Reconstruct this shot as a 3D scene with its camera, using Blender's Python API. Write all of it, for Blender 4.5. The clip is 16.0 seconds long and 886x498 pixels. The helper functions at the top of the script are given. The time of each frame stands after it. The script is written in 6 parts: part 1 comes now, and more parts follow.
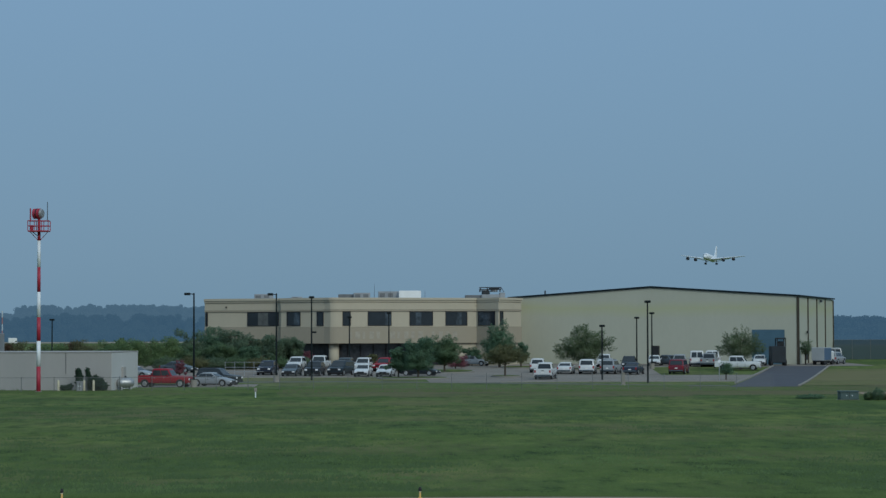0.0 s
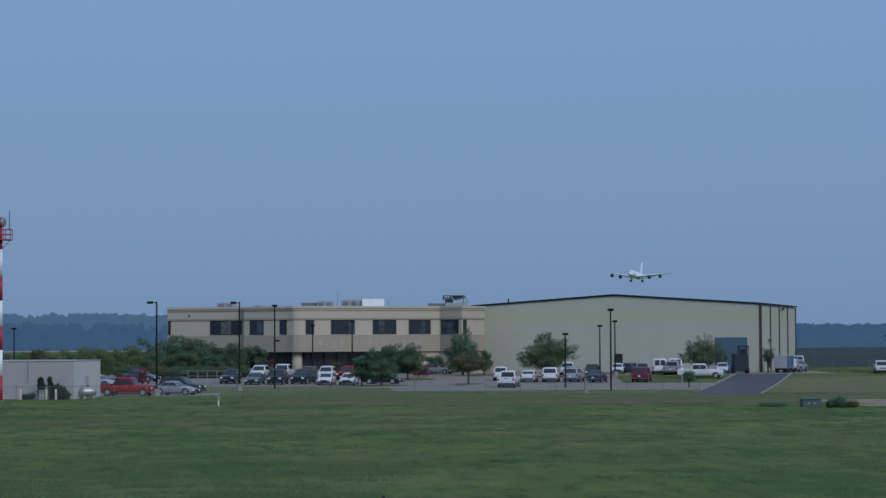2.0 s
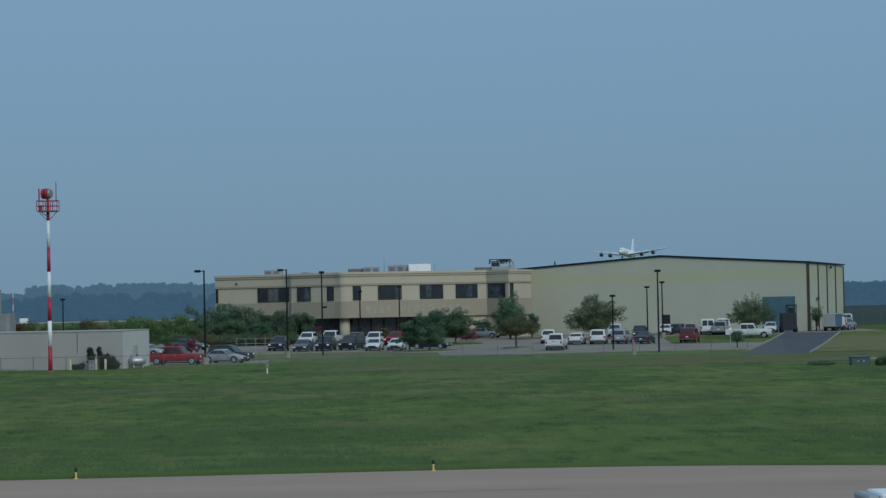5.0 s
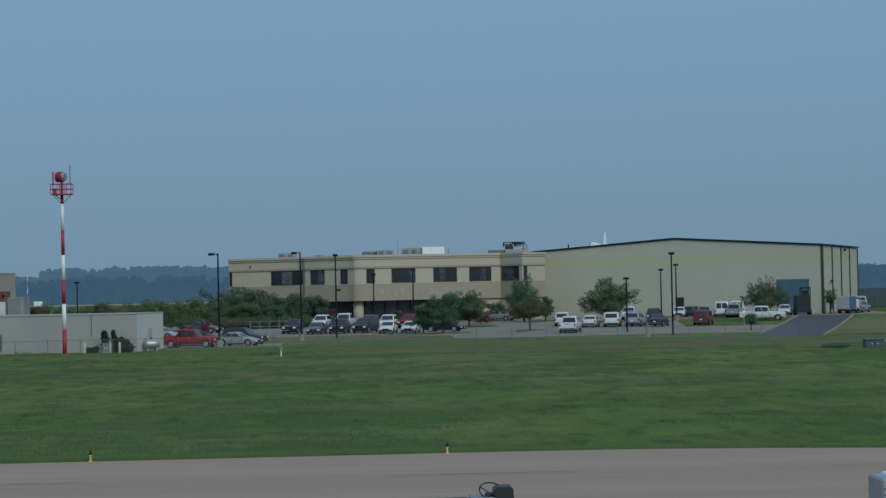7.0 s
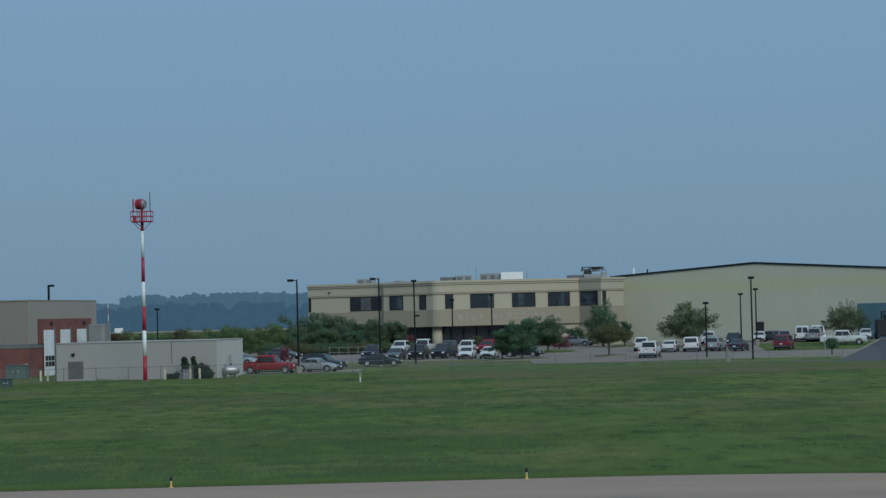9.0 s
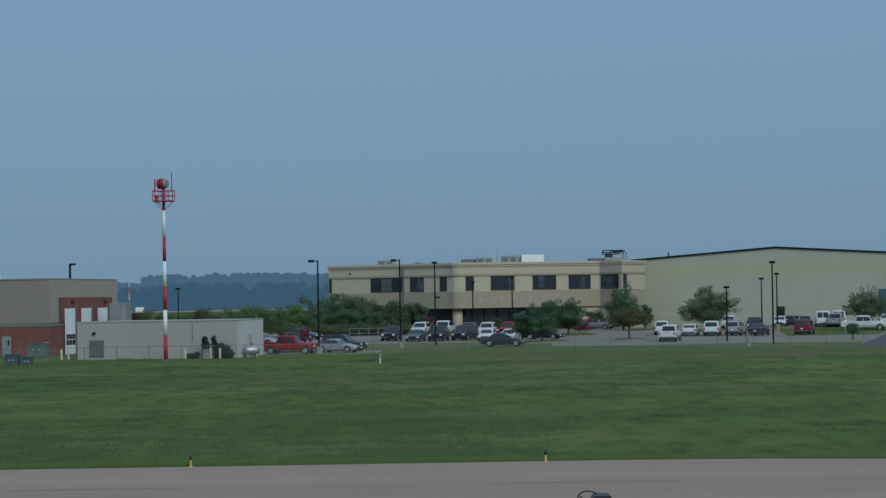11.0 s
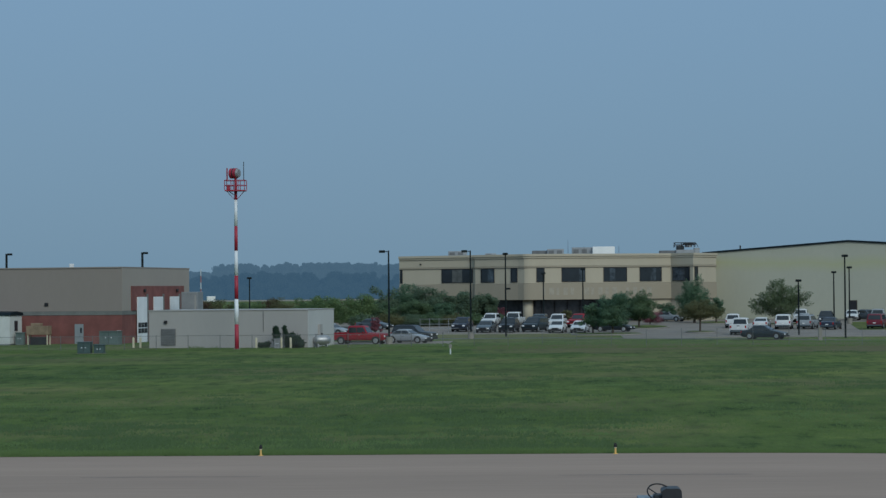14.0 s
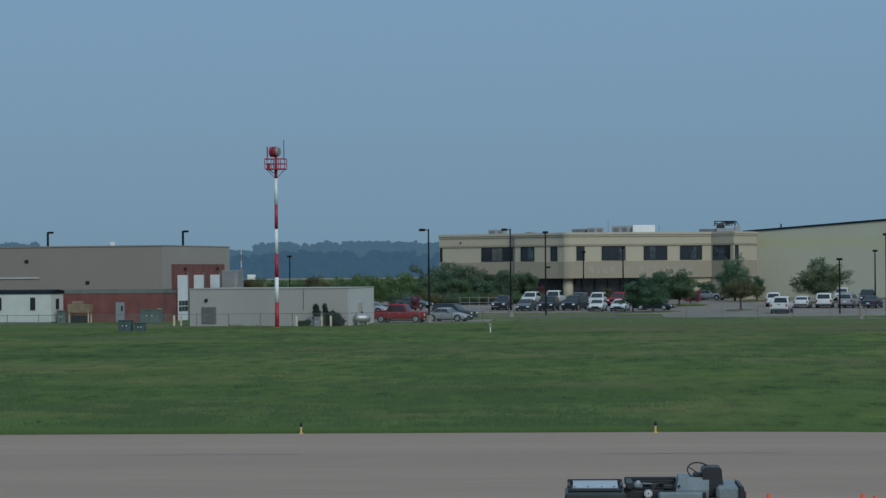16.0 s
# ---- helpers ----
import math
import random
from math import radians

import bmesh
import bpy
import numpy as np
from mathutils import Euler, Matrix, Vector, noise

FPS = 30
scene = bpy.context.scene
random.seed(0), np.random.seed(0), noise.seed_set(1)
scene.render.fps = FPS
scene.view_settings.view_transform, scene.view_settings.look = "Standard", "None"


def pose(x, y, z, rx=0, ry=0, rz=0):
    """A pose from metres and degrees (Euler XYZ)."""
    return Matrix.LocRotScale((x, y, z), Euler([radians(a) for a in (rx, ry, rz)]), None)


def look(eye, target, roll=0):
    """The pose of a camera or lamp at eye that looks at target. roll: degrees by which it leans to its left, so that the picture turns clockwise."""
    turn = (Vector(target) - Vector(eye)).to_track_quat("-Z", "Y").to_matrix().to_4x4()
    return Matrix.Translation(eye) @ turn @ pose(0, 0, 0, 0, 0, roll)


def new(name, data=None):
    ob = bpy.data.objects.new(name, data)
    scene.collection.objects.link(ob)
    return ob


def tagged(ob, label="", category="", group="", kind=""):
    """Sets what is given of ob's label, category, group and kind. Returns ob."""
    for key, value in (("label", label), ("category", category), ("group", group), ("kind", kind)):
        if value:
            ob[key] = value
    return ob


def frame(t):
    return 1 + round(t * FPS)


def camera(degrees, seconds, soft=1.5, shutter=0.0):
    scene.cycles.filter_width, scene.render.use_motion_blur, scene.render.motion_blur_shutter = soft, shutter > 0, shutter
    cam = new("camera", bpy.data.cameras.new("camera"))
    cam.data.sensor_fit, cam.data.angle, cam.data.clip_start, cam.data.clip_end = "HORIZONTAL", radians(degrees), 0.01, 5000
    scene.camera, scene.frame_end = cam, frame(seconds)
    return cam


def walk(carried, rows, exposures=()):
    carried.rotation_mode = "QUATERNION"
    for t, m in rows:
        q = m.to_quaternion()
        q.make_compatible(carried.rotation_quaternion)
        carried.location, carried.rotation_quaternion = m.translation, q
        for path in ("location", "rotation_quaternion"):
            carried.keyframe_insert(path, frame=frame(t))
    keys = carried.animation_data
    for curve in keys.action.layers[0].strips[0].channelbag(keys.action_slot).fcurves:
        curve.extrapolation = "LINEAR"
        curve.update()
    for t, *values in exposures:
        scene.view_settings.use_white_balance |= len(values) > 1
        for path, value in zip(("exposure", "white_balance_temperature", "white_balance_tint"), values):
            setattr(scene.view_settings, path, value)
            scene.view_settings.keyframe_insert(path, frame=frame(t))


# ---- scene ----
cam = camera(22.45, 16.0, soft=1.42)
EYE = 5.5
# seconds, yaw, pitch, roll: the camera stands on one spot and pans by hand
ROWS = [
    (0.0, -2.594, 2.129, 0.174),
    (0.5, -3.336, 2.053, 0.225),
    (1.0, -3.535, 1.976, 0.174),
    (1.5, -3.683, 2.170, 0.199),
    (2.0, -3.535, 2.338, 0.258),
    (2.5, -3.059, 1.894, 0.359),
    (3.0, -2.653, 1.748, 1.029),
    (3.5, -2.432, 1.912, 1.191),
    (4.0, -2.207, 1.669, 1.023),
    (4.2, -2.230, 1.466, 1.060),
    (6.3, -2.310, 1.406, 1.280),
    (6.5, -2.096, 1.168, 1.315),
    (7.0, -1.975, 1.002, 1.237),
    (7.5, -1.376, 1.030, 1.301),
    (8.0, -0.903, 1.501, 1.491),
    (8.5, -0.436, 1.675, 1.532),
    (9.0, 0.043, 1.701, 1.449),
    (9.2, 0.123, 1.720, 1.340),
    (11.3, 0.744, 1.178, 0.830),
    (11.5, 0.958, 1.147, 0.795),
    (12.0, 1.043, 1.075, 0.678),
    (12.5, 1.045, 1.171, 0.712),
    (13.0, 1.589, 1.261, 0.719),
    (13.5, 2.115, 0.916, 0.708),
    (14.0, 2.379, 1.040, 0.532),
    (14.5, 2.401, 1.094, 0.638),
    (15.0, 2.601, 1.098, 0.614),
    (15.5, 2.821, 0.971, 0.590),
    (16.0, 3.404, 0.495, 0.500),
]
walk(cam, [(t, pose(0, 0, EYE, 90 + pitch, roll, yaw)) for t, yaw, pitch, roll in ROWS],
     exposures=[(0.0, 0, 6500, 10), (0.5, 0, 6400, 13), (1.0, 0, 6430, 12), (1.5, 0, 6000, 22), (2.0, 0, 6030, 24), (2.5, 0, 6330, 15), (3.0, 0, 6500, 11), (4.0, 0, 6500, 10), (16.0, 0, 6550, 11)])

# ---- light: hazy daylight, a soft sun from the right ----
SUN_AZ, SUN_EL = 153.0, 32.0          # degrees clockwise from the viewing direction, and above the horizon
world = bpy.data.worlds.new("hazy_sky")
scene.world = world
world.use_nodes = True
wn, wl = world.node_tree.nodes, world.node_tree.links
sky = wn.new("ShaderNodeTexSky")
sky.sky_type, sky.sun_disc = "NISHITA", False
sky.sun_elevation, sky.sun_rotation = radians(SUN_EL), radians(SUN_AZ)
sky.air_density, sky.dust_density, sky.ozone_density = 1.0, 1.5, 2.0
scale = wn.new("ShaderNodeVectorMath")
scale.operation = "SCALE"
scale.inputs["Scale"].default_value = 0.05
haze = wn.new("ShaderNodeMix")
haze.data_type = "RGBA"
haze.inputs[0].default_value = 0.92
where, height, air = wn.new("ShaderNodeTexCoord"), wn.new("ShaderNodeSeparateXYZ"), wn.new("ShaderNodeValToRGB")
air.color_ramp.elements[0].position, air.color_ramp.elements[1].position = 0.0, 0.16
air.color_ramp.elements[0].color, air.color_ramp.elements[1].color = (0.164, 0.284, 0.396, 1), (0.197, 0.343, 0.512, 1)
zenith = air.color_ramp.elements.new(0.62)      # brighter haze overhead
zenith.color = (0.31, 0.455, 0.60, 1)
wl.new(where.outputs["Generated"], height.inputs[0])
wl.new(height.outputs["Z"], air.inputs[0])
wl.new(air.outputs[0], haze.inputs[7])
wl.new(sky.outputs[0], scale.inputs[0])
wl.new(scale.outputs[0], haze.inputs[6])
wl.new(haze.outputs[2], wn["Background"].inputs[0])
wn["Background"].inputs[1].default_value = 1.0
sun_data = bpy.data.lights.new("sun", "SUN")
sun_data.energy, sun_data.angle, sun_data.color = 1.27, radians(26), (0.905, 0.945, 0.865)
sun_ob = new("sun", sun_data)
sx, sy, sz = (math.sin(radians(SUN_AZ)) * math.cos(radians(SUN_EL)), math.cos(radians(SUN_AZ)) * math.cos(radians(SUN_EL)), math.sin(radians(SUN_EL)))
sun_ob.matrix_basis = look((sx * 100, sy * 100, sz * 100), (0, 0, 0))

# ---- materials ----
def mat(name, color, rough=0.6, metal=0.0, var=0.12, scale=2.0, fine=30.0, bump=0.0, island=0.0, stretch=(1, 1, 1), tint=None, glow=None, objvar=0.0):
    """A painted or natural surface: two scales of noise in the colour, a fine relief."""
    m = bpy.data.materials.new(name)
    m.use_nodes = True
    n, l = m.node_tree.nodes, m.node_tree.links
    b = n["Principled BSDF"]
    b.inputs["Roughness"].default_value, b.inputs["Metallic"].default_value = rough, metal
    tc, mp = n.new("ShaderNodeTexCoord"), n.new("ShaderNodeMapping")
    mp.inputs["Scale"].default_value = stretch
    l.new(tc.outputs["Object"], mp.inputs[0])
    big, small = n.new("ShaderNodeTexNoise"), n.new("ShaderNodeTexNoise")
    big.inputs["Scale"].default_value, small.inputs["Scale"].default_value = scale, fine
    big.inputs["Detail"].default_value, small.inputs["Detail"].default_value = 5, 3
    for q in (big, small):
        l.new(mp.outputs[0], q.inputs["Vector"])
    mix = n.new("ShaderNodeMix")
    mix.data_type = "FLOAT"
    mix.inputs[0].default_value = 0.4
    l.new(big.outputs[0], mix.inputs[2])
    l.new(small.outputs[0], mix.inputs[3])
    val = mix.outputs[0]
    if island or objvar:
        src = n.new("ShaderNodeNewGeometry").outputs["Random Per Island"] if island else n.new("ShaderNodeObjectInfo").outputs["Random"]
        m2 = n.new("ShaderNodeMix")
        m2.data_type = "FLOAT"
        m2.inputs[0].default_value = island or objvar
        l.new(val, m2.inputs[2])
        l.new(src, m2.inputs[3])
        val = m2.outputs[0]
    ramp = n.new("ShaderNodeValToRGB")
    lo, hi = tint or ([c * (1 - 2 * var) for c in color], [min(1, c * (1 + 2 * var)) for c in color])
    ramp.color_ramp.elements[0].position, ramp.color_ramp.elements[1].position = (0.1, 0.9) if (island or objvar) else (0.3, 0.7)
    ramp.color_ramp.elements[0].color, ramp.color_ramp.elements[1].color = (*lo[:3], 1), (*hi[:3], 1)
    l.new(val, ramp.inputs[0])
    l.new(ramp.outputs[0], b.inputs["Base Color"])
    if bump:
        bm_ = n.new("ShaderNodeBump")
        bm_.inputs["Strength"].default_value, bm_.inputs["Distance"].default_value = bump, 0.05
        l.new(small.outputs[0], bm_.inputs["Height"])
        l.new(bm_.outputs[0], b.inputs["Normal"])
    if glow:
        b.inputs["Emission Color"].default_value, b.inputs["Emission Strength"].default_value = (*glow[:3], 1), glow[3]
    return m


def mesh_net(name, color, cover):
    """Woven wire seen from afar: thin metal with air between."""
    m = bpy.data.materials.new(name)
    m.use_nodes = True
    n, l = m.node_tree.nodes, m.node_tree.links
    b = n["Principled BSDF"]
    b.inputs["Base Color"].default_value, b.inputs["Roughness"].default_value, b.inputs["Metallic"].default_value = (*color, 1), 0.5, 0.3
    mix, clear = n.new("ShaderNodeMixShader"), n.new("ShaderNodeBsdfTransparent")
    mix.inputs[0].default_value = cover
    l.new(clear.outputs[0], mix.inputs[1])
    l.new(b.outputs[0], mix.inputs[2])
    l.new(mix.outputs[0], n["Material Output"].inputs[0])
    return m


def grass_mat(name, straw_lo=0.47, straw_hi=0.70, straw_share=0.82, straw_color=(0.138, 0.132, 0.062)):
    """Meadow: long pale and dark patches, worn yellow spots, fine blades."""
    m = bpy.data.materials.new(name)
    m.use_nodes = True
    n, l = m.node_tree.nodes, m.node_tree.links
    b = n["Principled BSDF"]
    b.inputs["Roughness"].default_value = 0.95
    b.inputs["Specular IOR Level"].default_value = 0.1
    geo = n.new("ShaderNodeNewGeometry")

    def noise_at(sc, det, st):
        mp, q = n.new("ShaderNodeMapping"), n.new("ShaderNodeTexNoise")
        mp.inputs["Scale"].default_value = st
        q.inputs["Scale"].default_value, q.inputs["Detail"].default_value, q.inputs["Roughness"].default_value = sc, det, 0.62
        l.new(geo.outputs["Position"], mp.inputs[0])
        l.new(mp.outputs[0], q.inputs["Vector"])
        return q.outputs[0]

    def ramp(src, stops):
        r = n.new("ShaderNodeValToRGB")
        e = r.color_ramp.elements
        while len(e) < len(stops):
            e.new(0.5)
        for i, (p, c) in enumerate(stops):
            e[i].position, e[i].color = p, (*c, 1)
        l.new(src, r.inputs[0])
        return r.outputs[0]

    def blend(kind, f, a, c):
        x = n.new("ShaderNodeMix")
        x.data_type, x.blend_type = "RGBA", kind
        if isinstance(f, float):
            x.inputs[0].default_value = f
        else:
            l.new(f, x.inputs[0])
        l.new(a, x.inputs[6])
        l.new(c, x.inputs[7])
        return x.outputs[2]
    base = ramp(noise_at(0.11, 6, (0.8, 0.8, 1)), [(0.34, (0.064, 0.106, 0.029)), (0.5, (0.101, 0.148, 0.041)), (0.66, (0.136, 0.164, 0.056))])
    tuft = ramp(noise_at(1.15, 8, (0.75, 0.22, 1)), [(0.37, (0.44, 0.54, 0.48)), (0.46, (0.90, 0.92, 0.90)), (0.55, (1.04, 1.03, 1.0)), (0.65, (1.26, 1.20, 1.12))])
    fine = ramp(noise_at(6, 4, (1, 0.6, 1)), [(0.3, (0.78, 0.80, 0.78)), (0.7, (1.18, 1.16, 1.14))])
    clump = ramp(noise_at(1.0, 5, (0.30, 0.13, 1)), [(0.33, (0.66, 0.72, 0.70)), (0.45, (0.93, 0.95, 0.94)), (0.56, (1.05, 1.03, 1.02)), (0.67, (1.26, 1.20, 1.14))])
    straw = ramp(noise_at(0.05, 6, (0.8, 0.9, 1)), [(straw_lo, (0, 0, 0)), (straw_hi, (1, 1, 1))])
    dry = n.new("ShaderNodeRGB")
    dry.outputs[0].default_value = (*straw_color, 1)
    half = n.new("ShaderNodeMath")
    half.operation = "MULTIPLY"
    half.inputs[1].default_value = straw_share
    l.new(straw, half.inputs[0])
    swath = ramp(noise_at(1.0, 4, (0.014, 0.055, 1)), [(0.38, (0.82, 0.86, 0.84)), (0.5, (0.98, 0.99, 0.98)), (0.62, (1.17, 1.10, 1.05))])
    base = blend("MULTIPLY", 1.0, base, swath)
    base = blend("MULTIPLY", 0.85, base, clump)
    c = blend("MULTIPLY", 0.9, base, tuft)
    c = blend("MULTIPLY", 1.0, c, fine)
    c = blend("MIX", half.outputs[0], c, dry.outputs[0])
    l.new(c, b.inputs["Base Color"])
    bp = n.new("ShaderNodeBump")
    bp.inputs["Strength"].default_value, bp.inputs["Distance"].default_value = 0.35, 0.1
    l.new(noise_at(2.5, 5, (1, 0.7, 1)), bp.inputs["Height"])
    l.new(bp.outputs[0], b.inputs["Normal"])
    return m


def wall_mat(name, color, rib=0.0, rough=0.75):
    """Cladding: vertical weather streaks, blotches, and ribs where rib (metres apart) is set."""
    m = mat(name, color, rough, 0, 0.022, 0.22, 2.0, 0, stretch=(1, 1, 0.5))
    if rib:
        n, l = m.node_tree.nodes, m.node_tree.links
        tc, wv, bp = n.new("ShaderNodeTexCoord"), n.new("ShaderNodeTexWave"), n.new("ShaderNodeBump")
        wv.inputs["Scale"].default_value = 0.314 / rib
        l.new(tc.outputs["Object"], wv.inputs[0])
        l.new(wv.outputs[0], bp.inputs["Height"])
        bp.inputs["Strength"].default_value, bp.inputs["Distance"].default_value = 0.12, 0.02
        l.new(bp.outputs[0], n["Principled BSDF"].inputs["Normal"])
    return m


GRASS = grass_mat("meadow_grass")
BLADE = mat("grass_blades", (0.088, 0.146, 0.037), 0.9, 0, 0.10, 0.12, 1.2, island=0.25)
WEED = mat("weed_blades", (0.054, 0.098, 0.025), 0.9, 0, 0.12, 0.3, 2, island=0.3)
WORN = grass_mat("worn_fence_grass", 0.28, 0.58, 0.85, (0.140, 0.124, 0.068))
VERGE = grass_mat("verge_grass", 0.24, 0.56, 0.85, (0.185, 0.165, 0.085))
MARGIN = mat("dead_grass_margin", (0.105, 0.085, 0.045), 0.95, 0, 0.25, 0.6, 4, 0.3)
SAND = mat("bare_sandy_soil", (0.26, 0.19, 0.12), 0.95, 0, 0.2, 0.3, 3, 0.3)
CONCRETE = mat("taxiway_concrete", (0.340, 0.242, 0.184), 0.85, 0, 0.12, 0.18, 6, 0.25, stretch=(0.04, 1, 1))
JOINT = mat("joint_filler", (0.10, 0.10, 0.105), 0.9, 0, 0.2, 0.5, 6)
LOT = mat("worn_lot_asphalt", (0.222, 0.192, 0.162), 0.9, 0, 0.15, 0.14, 4, 0.2)
LANE = mat("old_lane_asphalt", (0.105, 0.108, 0.085), 0.9, 0, 0.15, 0.2, 5, 0.2)
TAR = mat("dark_asphalt", (0.060, 0.062, 0.075), 0.85, 0, 0.12, 0.2, 6, 0.2)
KERB = mat("kerb_concrete", (0.27, 0.25, 0.22), 0.85, 0, 0.1, 0.6, 8)
STUCCO = wall_mat("cream_stucco", (0.484, 0.430, 0.330))
STUCCO_DK = wall_mat("tan_stucco_band", (0.352, 0.306, 0.232))
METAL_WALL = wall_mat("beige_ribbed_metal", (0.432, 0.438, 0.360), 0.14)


def reflected_tint(m, z0, z1, color):
    """Paints a yellow cast, as from reflected light, between two heights, with a ragged edge."""
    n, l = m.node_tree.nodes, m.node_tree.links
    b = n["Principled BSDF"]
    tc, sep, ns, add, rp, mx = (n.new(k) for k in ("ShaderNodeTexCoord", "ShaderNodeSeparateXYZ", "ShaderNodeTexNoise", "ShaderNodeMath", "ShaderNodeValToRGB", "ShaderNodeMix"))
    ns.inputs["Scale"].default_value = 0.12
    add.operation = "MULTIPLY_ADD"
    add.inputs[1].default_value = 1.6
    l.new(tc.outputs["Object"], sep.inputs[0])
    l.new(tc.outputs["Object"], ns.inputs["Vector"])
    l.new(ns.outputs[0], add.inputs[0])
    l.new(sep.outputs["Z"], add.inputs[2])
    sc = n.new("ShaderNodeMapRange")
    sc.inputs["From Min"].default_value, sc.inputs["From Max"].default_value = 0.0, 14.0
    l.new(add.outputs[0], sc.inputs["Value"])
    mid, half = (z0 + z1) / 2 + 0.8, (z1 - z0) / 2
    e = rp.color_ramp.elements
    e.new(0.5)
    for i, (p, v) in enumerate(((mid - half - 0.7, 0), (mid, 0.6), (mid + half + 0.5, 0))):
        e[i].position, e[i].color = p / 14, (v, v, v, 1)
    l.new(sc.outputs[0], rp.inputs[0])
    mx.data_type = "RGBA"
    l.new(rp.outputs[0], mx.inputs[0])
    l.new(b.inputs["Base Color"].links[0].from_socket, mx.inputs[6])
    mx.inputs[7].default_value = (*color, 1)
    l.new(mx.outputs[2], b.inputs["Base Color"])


# reflected yellow light put into the colour of the upper hangar wall
reflected_tint(METAL_WALL, 7.4, 8.7, (0.425, 0.440, 0.235))
TRIM = mat("dark_metal_trim", (0.010, 0.020, 0.027), 0.6, 0.1, 0.15, 1, 9)
SEAM = mat("brown_downpipe", (0.075, 0.065, 0.050), 0.6, 0.1, 0.15, 1, 9)
ROOF = mat("roof_membrane", (0.42, 0.42, 0.40), 0.8, 0, 0.1, 0.2, 4)
GREYBOX = mat("grey_sheet_metal", (0.30, 0.31, 0.32), 0.5, 0.3, 0.12, 0.8, 9)
WHITEBOX = mat("white_sheet_metal", (0.80, 0.80, 0.78), 0.5, 0.0, 0.05, 0.8, 9)
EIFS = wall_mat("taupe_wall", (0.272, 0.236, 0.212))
# copy of the taupe wall, lightened for the sun on the end face
EIFS_SUNLIT = wall_mat("taupe_wall_sunlit", (0.345, 0.306, 0.272))
BRICK = mat("red_brick", (0.205, 0.076, 0.067), 0.85, 0, 0.15, 0.8, 14, 0.3)
BAND = mat("grey_stone_band", (0.17, 0.18, 0.17), 0.8, 0, 0.1, 0.8, 8)
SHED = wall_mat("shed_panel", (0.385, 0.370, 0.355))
# shed end lightened as if sunlit; also the pale conduit's own colour
SUNLIT_OR_PALE = wall_mat("sunlit_end_pale_conduit", (0.52, 0.52, 0.51))
SIDING = mat("trailer_siding", (0.62, 0.64, 0.62), 0.6, 0, 0.06, 0.8, 9)
WHITE = mat("white_paint", (0.79, 0.82, 0.85), 0.5, 0, 0.05, 0.8, 9)
RED = mat("red_paint", (0.39, 0.026, 0.052), 0.5, 0, 0.08, 0.8, 9)
FENCE_STEEL = mat("weathered_fence_steel", (0.16, 0.17, 0.17), 0.6, 0.4, 0.12, 3, 20)
STEEL = mat("galvanised_steel", (0.42, 0.43, 0.44), 0.45, 0.7, 0.12, 3, 20)
POLE = mat("bronze_pole", (0.011, 0.017, 0.019), 0.7, 0.0, 0.15, 2, 20)
YELLOW = mat("yellow_paint", (0.80, 0.50, 0.16), 0.55, 0, 0.1, 3, 30)
CREAM = mat("cream_paint", (0.68, 0.62, 0.45), 0.6, 0, 0.08, 3, 30)
SIGN = mat("faint_letters", (0.362, 0.326, 0.262), 0.7, 0, 0.1, 2, 12)
BLACK = mat("black_rubber", (0.020, 0.020, 0.022), 0.8, 0, 0.2, 3, 30)
GLASS = mat("dark_glass", (0.032, 0.040, 0.048), 0.08, 0, 0.1, 0.8, 5)
GLASS.node_tree.nodes["Principled BSDF"].inputs["Specular IOR Level"].default_value = 0.28
# lighter than the window glass: reflection and haze put into the colour
LOBBY_GLASS = mat("lobby_glass", (0.050, 0.052, 0.060), 0.25, 0, 0.35, 0.35, 2)
# pane lightened in colour for the pale reflection on it
PALE_REFLECT = mat("pale_reflecting_pane", (0.10, 0.105, 0.10), 0.4, 0, 0.3, 1.2, 4)
# mottled glass: reflections painted in by noise
REFLECT_GLASS = mat("reflecting_glass", (0.046, 0.060, 0.074), 0.2, 0, 0.6, 1.2, 4)
GREYGREEN = mat("grey_green_enamel", (0.12, 0.165, 0.155), 0.5, 0.1, 0.12, 1, 9)
GREENBOX = mat("green_enamel", (0.060, 0.100, 0.100), 0.5, 0.1, 0.12, 1, 9)
BARK = mat("bark", (0.085, 0.065, 0.05), 0.95, 0, 0.2, 2, 20, 0.3)
LEAF = mat("leaf_green", (0.168, 0.256, 0.142), 0.8, 0, 0.14, 0.5, 3, island=0.09)
LEAF_DK = mat("leaf_dark", (0.160, 0.266, 0.166), 0.8, 0, 0.14, 0.5, 3, island=0.09)
LEAF_OLIVE = mat("leaf_olive", (0.215, 0.222, 0.118), 0.8, 0, 0.14, 0.5, 3, island=0.09)
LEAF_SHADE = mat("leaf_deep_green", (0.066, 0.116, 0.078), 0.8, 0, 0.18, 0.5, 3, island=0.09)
LEAF_RUST = mat("leaf_rust", (0.172, 0.112, 0.076), 0.8, 0, 0.14, 0.5, 3, island=0.09)
LEAF_BRONZE = mat("leaf_bronze_green", (0.176, 0.236, 0.134), 0.8, 0, 0.2, 0.5, 3, island=0.12)
LEAF_RED = mat("leaf_red", (0.350, 0.145, 0.175), 0.8, 0, 0.14, 0.5, 3, island=0.09)
# greyed and lightened for the haze over the thicket, put into the colour
LEAF_HAZED = mat("leaf_hazed_green", (0.190, 0.268, 0.176), 0.8, 0, 0.14, 0.5, 3, island=0.09)
LEAF_PALE = mat("leaf_pale", (0.217, 0.312, 0.143), 0.8, 0, 0.14, 0.5, 3, island=0.09)
